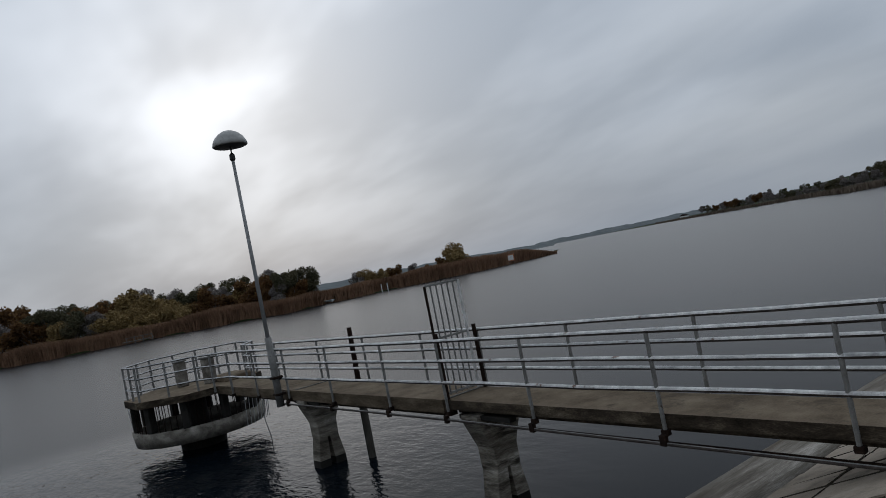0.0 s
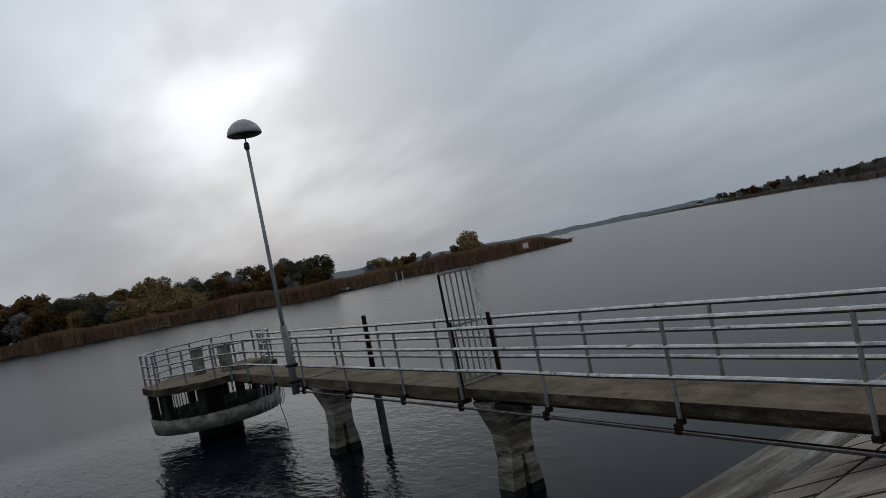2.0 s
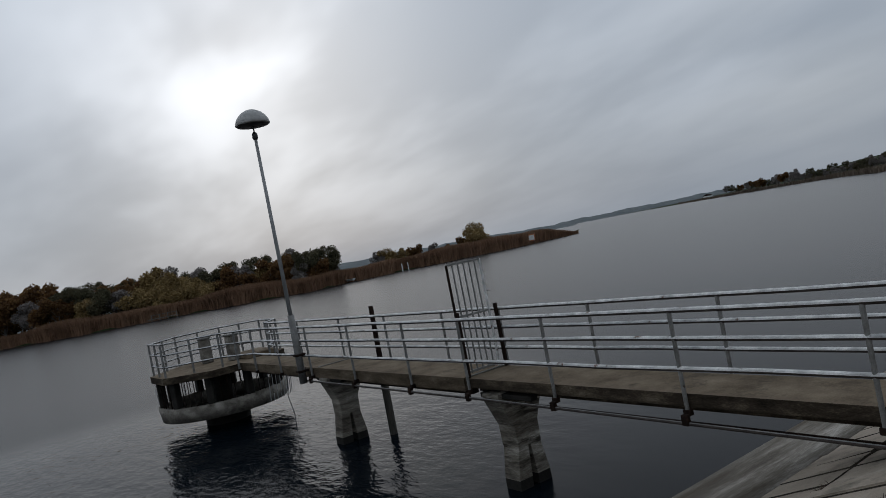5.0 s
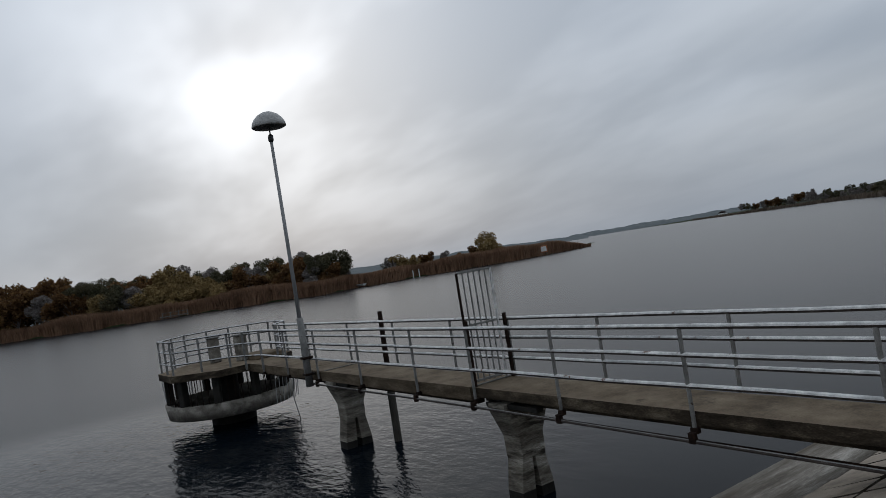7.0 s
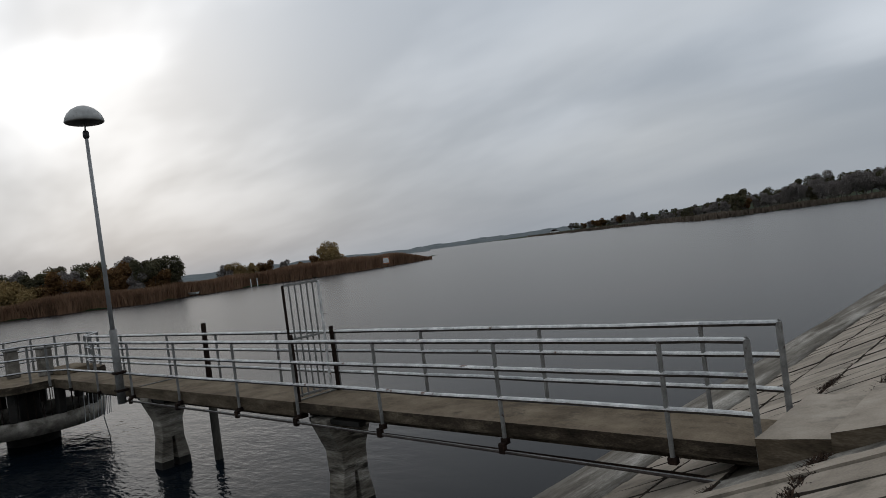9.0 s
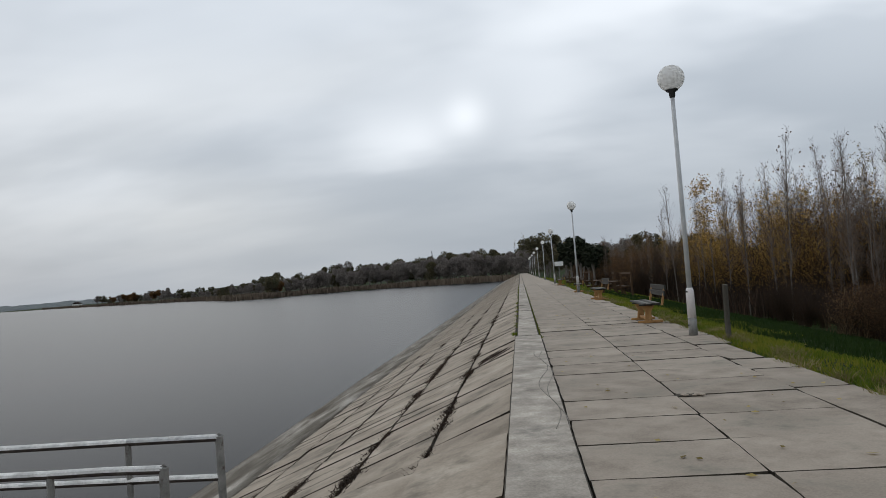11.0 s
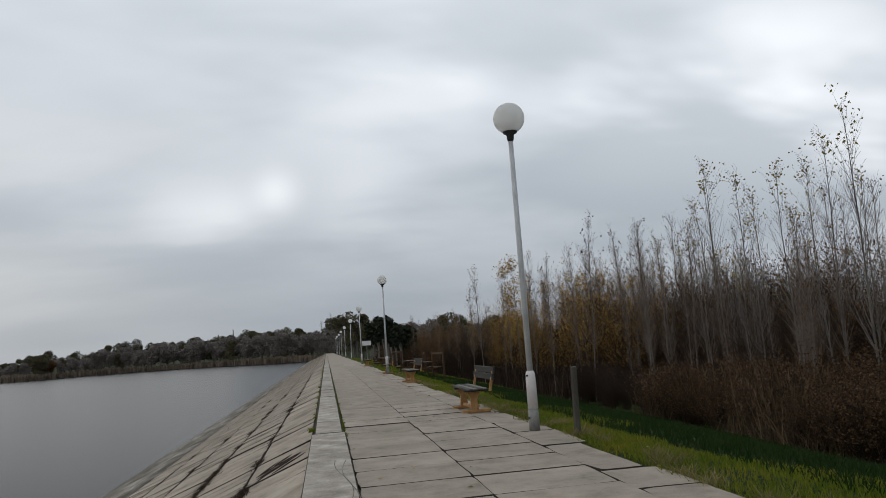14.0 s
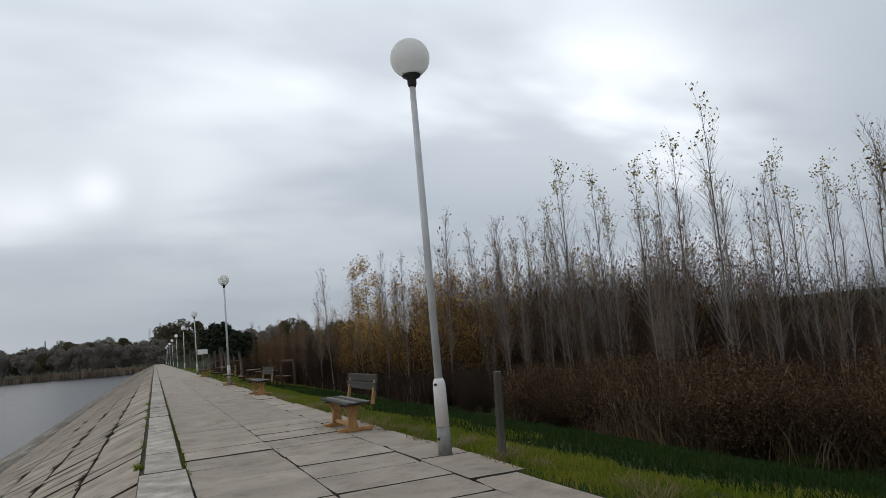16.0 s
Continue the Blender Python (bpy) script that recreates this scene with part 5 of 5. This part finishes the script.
x, y = polar(77.6, shore_at(77.6) - 5.5)
fp = thing("fishing_jetty", pose(x, y, WATER, 0, 0, 77), "small pale wooden fishing jetty in front of the reeds", "jetty")
part("floor", Geo().box(-4.2, -1, 0.5, 3.4, 1.2, 0.65, 0.02), "worn_slat", fp)
for s in (-3.2, -1.2, 0.8, 3.0):
    part("post", Geo().box(s - 0.1, -0.9, -1, s + 0.1, -0.7, 1.72, 0.01), "worn_slat", fp)
part("hand_rail", Geo().box(-3.2, -0.88, 1.5, 3.0, -0.76, 1.62, 0.01), "worn_slat", fp)
x, y = polar(63.3, shore_at(63.3) + 1)
bt = thing("rowing_boat", pose(x, y, WATER + 0.35, 0, 0, 20), "small white rowing boat pulled up on the shore", "boat")
part("hull", Geo().add([(-2, 0, 0.6), (-1.2, -0.7, 0.55), (1.6, -0.7, 0.55), (1.6, 0.7, 0.55), (-1.2, 0.7, 0.55), (-1, 0, 0), (1.4, -0.35, 0), (1.4, 0.35, 0)], [(0, 1, 5), (0, 5, 4), (1, 2, 6, 5), (4, 5, 7, 3), (5, 6, 7), (2, 3, 7, 6), (0, 4, 3, 2, 1)]), "white_paint", bt)
hs = thing("white_house", (-680, 1000, WATER + 0.5), "tiny white house at the far waterline", "house")
part("wall", Geo().box(-6, -4, -1, 6, 4, 4, 0.05), "white_paint", hs)
part("roof", Geo().prism([(-6.6, 4.02), (6.6, 4.02), (0, 7)], -4.4, 4.4), "rusty_steel", hs)

# hills that close the lake, distance haze put into their bluish grey
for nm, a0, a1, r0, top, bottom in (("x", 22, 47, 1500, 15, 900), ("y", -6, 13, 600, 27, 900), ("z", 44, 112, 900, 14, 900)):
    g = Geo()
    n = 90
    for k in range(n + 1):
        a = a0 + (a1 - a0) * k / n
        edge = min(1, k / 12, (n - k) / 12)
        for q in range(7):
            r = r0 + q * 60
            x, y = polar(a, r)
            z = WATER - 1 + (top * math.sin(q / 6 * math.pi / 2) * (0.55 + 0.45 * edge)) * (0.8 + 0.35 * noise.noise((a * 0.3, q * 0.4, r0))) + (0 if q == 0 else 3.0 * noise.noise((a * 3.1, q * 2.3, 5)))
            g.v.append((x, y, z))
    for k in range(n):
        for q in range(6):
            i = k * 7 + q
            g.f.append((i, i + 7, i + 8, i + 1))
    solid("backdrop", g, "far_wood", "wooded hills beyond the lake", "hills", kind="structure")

# ---- coping, paving slabs and slope slabs ----
rng = random.Random(21)


def slab_mesh(name, lx, ly, lz, mat, c=0.012):
    """A slab with worn edges, dirty but on its top."""
    me = Geo().box(-lx / 2, -ly / 2, -lz, lx / 2, ly / 2, 0, c).mesh(name, mat)
    me.materials.append(MATS["joint_soil"])
    for p in me.polygons:
        p.material_index = 0 if p.normal.z > 0.95 else 1
    return me


def worn_slab(name, lx, ly, lz, mat, seed, wob):
    """A slab whose outline is chipped and uneven."""
    rg = random.Random(seed)
    pts = []
    for ax, ay, bx, by, n in ((-1, -1, 1, -1, 5), (1, -1, 1, 1, 4), (1, 1, -1, 1, 5), (-1, 1, -1, -1, 4)):
        for k in range(n):
            t = (k + (0.0 if k == 0 else rg.uniform(-0.2, 0.2))) / n
            cut = wob * (3.0 if k == 0 and rg.random() < 0.4 else 1.6 if k == 0 else 1.0) * rg.random()
            x, y = (ax + (bx - ax) * t) * lx / 2, (ay + (by - ay) * t) * ly / 2
            pts.append((x * (1 - 2 * cut / lx), y * (1 - 2 * cut / ly)))
    n = len(pts)
    g = Geo()
    g.v = [(x, y, 0) for x, y in pts] + [(x, y, -lz) for x, y in pts]
    g.f = [tuple(range(n))] + [(i, i + n, (i + 1) % n + n, (i + 1) % n) for i in range(n)]
    me = g.mesh(name, mat)
    me.materials.append(MATS["joint_soil"])
    for p in me.polygons:
        p.material_index = 0 if p.normal.z > 0.95 else 1
    return me


def lay(name, me, m, parent):
    ob = new(name, me)
    ob.parent = parent
    ob.matrix_basis = m
    return ob


NEAR_END = 52
# coping: long cast blocks, the older ones narrower
for y0, y1, dx in ((-24.0, -16.72, 0.0), (-16.7, -0.08, 0.0)):
    me = slab_mesh("coping_block", 0.585, y1 - y0, 0.3, "coping_concrete", 0.012)
    lay("coping_block", me, pose(0.245 + dx, (y0 + y1) / 2, 0.028 + dx * 0.3), pavement)
y = -0.06
me = slab_mesh("coping_block", 0.49, 1.98, 0.3, "coping_concrete", 0.015)
while y < 60:
    lay("coping_block", me, pose(0.255 + rng.uniform(-0.006, 0.006), y + 1, 0.03 + rng.uniform(-0.006, 0.006), rng.uniform(-0.2, 0.2), 0, rng.uniform(-0.3, 0.3)), pavement)
    y += 2.0
far_slabs = Geo()
while y < Y1:
    far_slabs.box(0.05, y, -0.04, 0.49, y + 1.98, 0.03, 0.015)
    y += 2.0
# walkway slabs, two wide ones abreast
shapes = {}
for col, (x0, x1) in enumerate(((0.545, 1.80), (1.80, 3.09))):
    y = -24.0 + 0.83 + 0.02 * col
    while y < Y1:
        ln = 1.0 if y < 4.5 else 9.0
        gap = 0.022 if y < 3 else 0.01
        if y < NEAR_END:
            if (col, gap, ln) not in shapes:
                shapes[col, gap, ln] = [worn_slab("paving_slab", x1 - x0 - gap * 0.4, ln - gap, 0.04, "paving_concrete", 300 + d, 0.009 if y < 3 else 0.002) for d in range(9 if ln < 2 else 1)]
            k = 1.0 if ln < 2 else 0.0
            lay("paving_slab", rng.choice(shapes[col, gap, ln]), pose((x0 + x1) / 2 + k * rng.uniform(-0.006, 0.006), y + ln / 2 + k * rng.uniform(-0.008, 0.008), k * rng.uniform(-0.008, 0.006), k * rng.uniform(-0.25, 0.25), k * rng.uniform(-0.25, 0.25), k * rng.uniform(-0.4, 0.4)), pavement)
        else:
            far_slabs.box(x0, y, -0.04, x1 - gap, y + ln - 0.004, 0.0)
        y += ln
# broken edging towards the grass
y = -24.0
while y < Y1:
    ln = rng.choice((1.0, 2.0, 2.0, 1.5))
    wd = rng.uniform(0.52, 0.72)
    if y < NEAR_END:
        me = worn_slab("edging_slab", wd, ln - 0.01, 0.04, "paving_concrete", int(y * 10), 0.02)
        lay("edging_slab", me, pose(3.1 + wd / 2, y + ln / 2, rng.uniform(-0.02, -0.003), rng.uniform(-0.4, 0.4), rng.uniform(0, 1.0), rng.uniform(-0.8, 0.8)), pavement)
    else:
        far_slabs.box(3.1, y, -0.05, 3.1 + wd, y + ln - 0.02, -0.008)
    y += ln
part("far_slabs", far_slabs, "paving_concrete", pavement, "slabs of the far walkway")["kind"] = "stuff"

# slabs of the slope
tilt = math.degrees(math.atan(SLOPE))
edges = [-0.045, -0.96, -2.0, -3.05, -4.1, -5.0]
far_slope = Geo()
for c in range(5):
    x1, x0 = edges[c], edges[c + 1]
    wide = (x1 - x0) / math.cos(radians(tilt))
    step = 1.0 if c == 0 else 0.52
    variants = [worn_slab("slope_slab", wide - (0.025 if c == 0 else 0.05), step - 0.014, 0.05, "slope_concrete", 400 + 10 * c + d, 0.006 if c == 0 else 0.012) for d in range(8)]
    y = -24.4
    while y < Y1:
        mx, my = (x0 + x1) / 2, y + step / 2
        if -11.92 < my < -9.5 and c < 3:
            y += step
            continue
        m = pose(mx + (0.008 if c == 0 else 0) + rng.uniform(-0.004, 0.004), my + rng.uniform(-0.008, 0.008), mx * SLOPE + rng.uniform(-0.012, 0.012), rng.uniform(-0.5, 0.5), -tilt + rng.uniform(-0.6, 0.6), rng.uniform(-0.5, 0.5))
        if (c == 0 and y < 36) or (c > 0 and -15 < y < 12):
            lay("slope_slab", rng.choice(variants), m, dam)
        else:
            far_slope.box(-wide / 2, -step / 2 + 0.016, -0.05, wide / 2 - 0.04, step / 2 - 0.016, 0, 0, m)
        y += step
part("far_slabs", far_slope, "slope_concrete", dam, "slabs of the far slope")["kind"] = "stuff"
# smooth toe down into the water
toe = Geo()
n = int((Y1 - Y0) / 1.5)
prof = [(-5.0, 0.015), (-5.6, 0.05), (-6.2, 0.03), (-6.8, 0.05), (-7.3, 0.02), (-8.8, 0.0), (-8.8, -0.3), (-5.0, -0.2)]
for j in range(n + 1):
    yy = Y0 + 1.5 * j
    for x, dz in prof:
        jig = 0.05 * noise.noise((x * 1.3, yy * 0.35, 9)) if dz > 0 else 0
        toe.v.append((x + jig * 1.5, yy, x * SLOPE + dz + jig))
k = len(prof)
for j in range(n):
    for i in range(k):
        a, b = j * k + i, j * k + (i + 1) % k
        toe.f.append((a, b, b + k, a + k))
part("toe", toe, "toe_concrete", dam, "pale mottled concrete toe at the waterline", True)

# weeds in the joints
v, f = blades(2600, lambda rs, n: (lambda y: np.stack([-0.05 + rs.normal(0, 0.03, n), y + 0.5 * np.sin(y * 2.7) + 0.3 * np.sin(y * 6.1), np.full(n, -0.06)], 1))(0.3 + 60 * rs.uniform(0, 1, n) ** 1.4), lambda rs, p: 0.09 * rs.uniform(0.2, 1.2, len(p)) * (0.6 + 0.4 * np.sin(p[:, 1] * 1.9)), 0.006, 0.5, 31)
cloud("joint_weeds", v, f, "grass_blade", "weeds growing along the edge of the coping", "weeds")


def joint_place(rs, n):
    c = rs.choice([-0.96, -2.0, -3.05, -4.1], n, p=[0.4, 0.35, 0.15, 0.1])
    y = -13 + 60 * rs.uniform(0, 1, n) ** 1.5
    keep = np.sin(y * 2.1 + c * 5) + np.sin(y * 0.83 + c)
    y = np.where(keep > 0.2, y, np.round(y / 2.9) * 2.9 + rs.normal(0, 0.12, n))
    x = c + rs.normal(0, 0.03, n)
    return np.stack([x, y, x * SLOPE - 0.03], 1)


v, f = blades(26000, joint_place, lambda rs, p: 0.038 * rs.uniform(0.3, 1.3, len(p)), 0.006, 0.9, 32)
cloud("joint_weeds", v, f, "brush_twig", "brown weeds in the joints of the slope", "weeds")
v, f = blades(1300, lambda rs, n: (lambda y: np.stack([0.545 + rs.normal(0, 0.012, n), y, np.full(n, -0.04)], 1))(-0.5 + 50 * rs.uniform(0, 1, n) ** 1.6), lambda rs, p: 0.07 * rs.uniform(0.3, 1.1, len(p)), 0.006, 0.5, 33)
cloud("joint_weeds", v, f, "grass_blade", "small weeds between the coping and the paving", "weeds")


def clump_place(rs, n):
    k = 46
    cx = rs.choice([-0.97, -2.02, -2.02, -3.07], k)
    cy = -13 + 46 * rs.uniform(0, 1, k) ** 1.4
    pick = rs.randint(0, k, n)
    x, y = cx[pick] + rs.normal(0, 0.05, n), cy[pick] + rs.normal(0, 0.25, n)
    return np.stack([x, y, x * SLOPE - 0.02], 1)


v, f = blades(16000, clump_place, lambda rs, p: 0.045 * rs.uniform(0.3, 1.3, len(p)), 0.008, 0.9, 36)
cloud("joint_weeds", v, f, "brush_twig", "dark clumps of dead weeds in the joints of the slope", "weeds")
rs = np.random.RandomState(71)
for k in range(9):
    x0, y0 = rs.uniform(-0.86, -0.55), rs.uniform(-2.6, -1.5)
    x1, y1 = x0 + rs.uniform(0.25, 0.5), y0 + rs.uniform(0.25, 0.7)
    sag = rs.uniform(-0.06, 0.06)
    path = [(x, y, x * SLOPE + 0.014) for x, y in ((x0 + (x1 - x0) * q / 6, y0 + (y1 - y0) * q / 6 + sag * math.sin(q / 6 * math.pi) + rs.uniform(-0.01, 0.01)) for q in range(7))]
    solid("dead_vine", Geo().tube(path, [0.004, 0.009, 0.012, 0.013, 0.011, 0.008, 0.003], 5), "brush_twig", "dark dead vine strand lying on the slope", "vine", "dead vines")
for k, (amp, shift) in enumerate(((0.09, 0.0), (0.07, 0.07))):
    path = [(0.40 + shift + amp * math.sin(q * 0.55 + k), -9.6 + 0.3 * q, 0.0275) for q in range(22)]
    solid("coping_crack", Geo().tube(path, 0.0055, 4), "old_concrete", "wandering dark crack in the coping", "crack", "cracks in the coping")
# broken slab corner filled with dark rubble
hole = Geo()
rim = [(0.30 + 0.12 * noise.noise((k * 0.9, 2, 0)), 2 * math.pi * k / 14) for k in range(14)]
hole.v = [(1.93 + r * 0.55 * math.cos(a), -8.17 + r * 0.3 * math.sin(a), 0.009) for r, a in rim] + [(1.93, -8.17, 0.012)]
hole.f = [(k, (k + 1) % 14, 14) for k in range(14)]
solid("broken_corner", hole, "joint_soil", "broken slab corner filled with dark soil", "rubble")
rb = np.random.RandomState(61)
for k in range(9):
    x, y, q = 1.93 + rb.uniform(-0.13, 0.13), -8.17 + rb.uniform(-0.07, 0.07), rb.uniform(0.02, 0.045)
    chip = Geo().box(-q, -q * 0.7, 0, q, q * 0.7, q * 0.5, q * 0.2, pose(x, y, 0.008, 0, 0, rb.uniform(0, 180)))
    solid("concrete_chip", chip, "paving_concrete", "small loose chip of grey concrete", "rubble", "loose chips")
rs = np.random.RandomState(44)
litter = Geo()
for _ in range(260):
    x, y = rs.uniform(0.6, 4.6), rs.uniform(-14, 30)
    s, a = rs.uniform(0.02, 0.045), rs.uniform(0, 6.28)
    litter.add([(x + s * math.cos(a), y + s * math.sin(a), 0.018), (x - s * math.sin(a) * 0.6, y + s * math.cos(a) * 0.6, 0.026), (x - s * math.cos(a), y - s * math.sin(a), 0.018), (x + s * math.sin(a) * 0.6, y - s * math.cos(a) * 0.6, 0.016)], [(0, 1, 2, 3)])
solid("fallen_leaves", litter, "yellow_leaf", "scattered fallen leaves on the walkway", "leaves", kind="stuff")
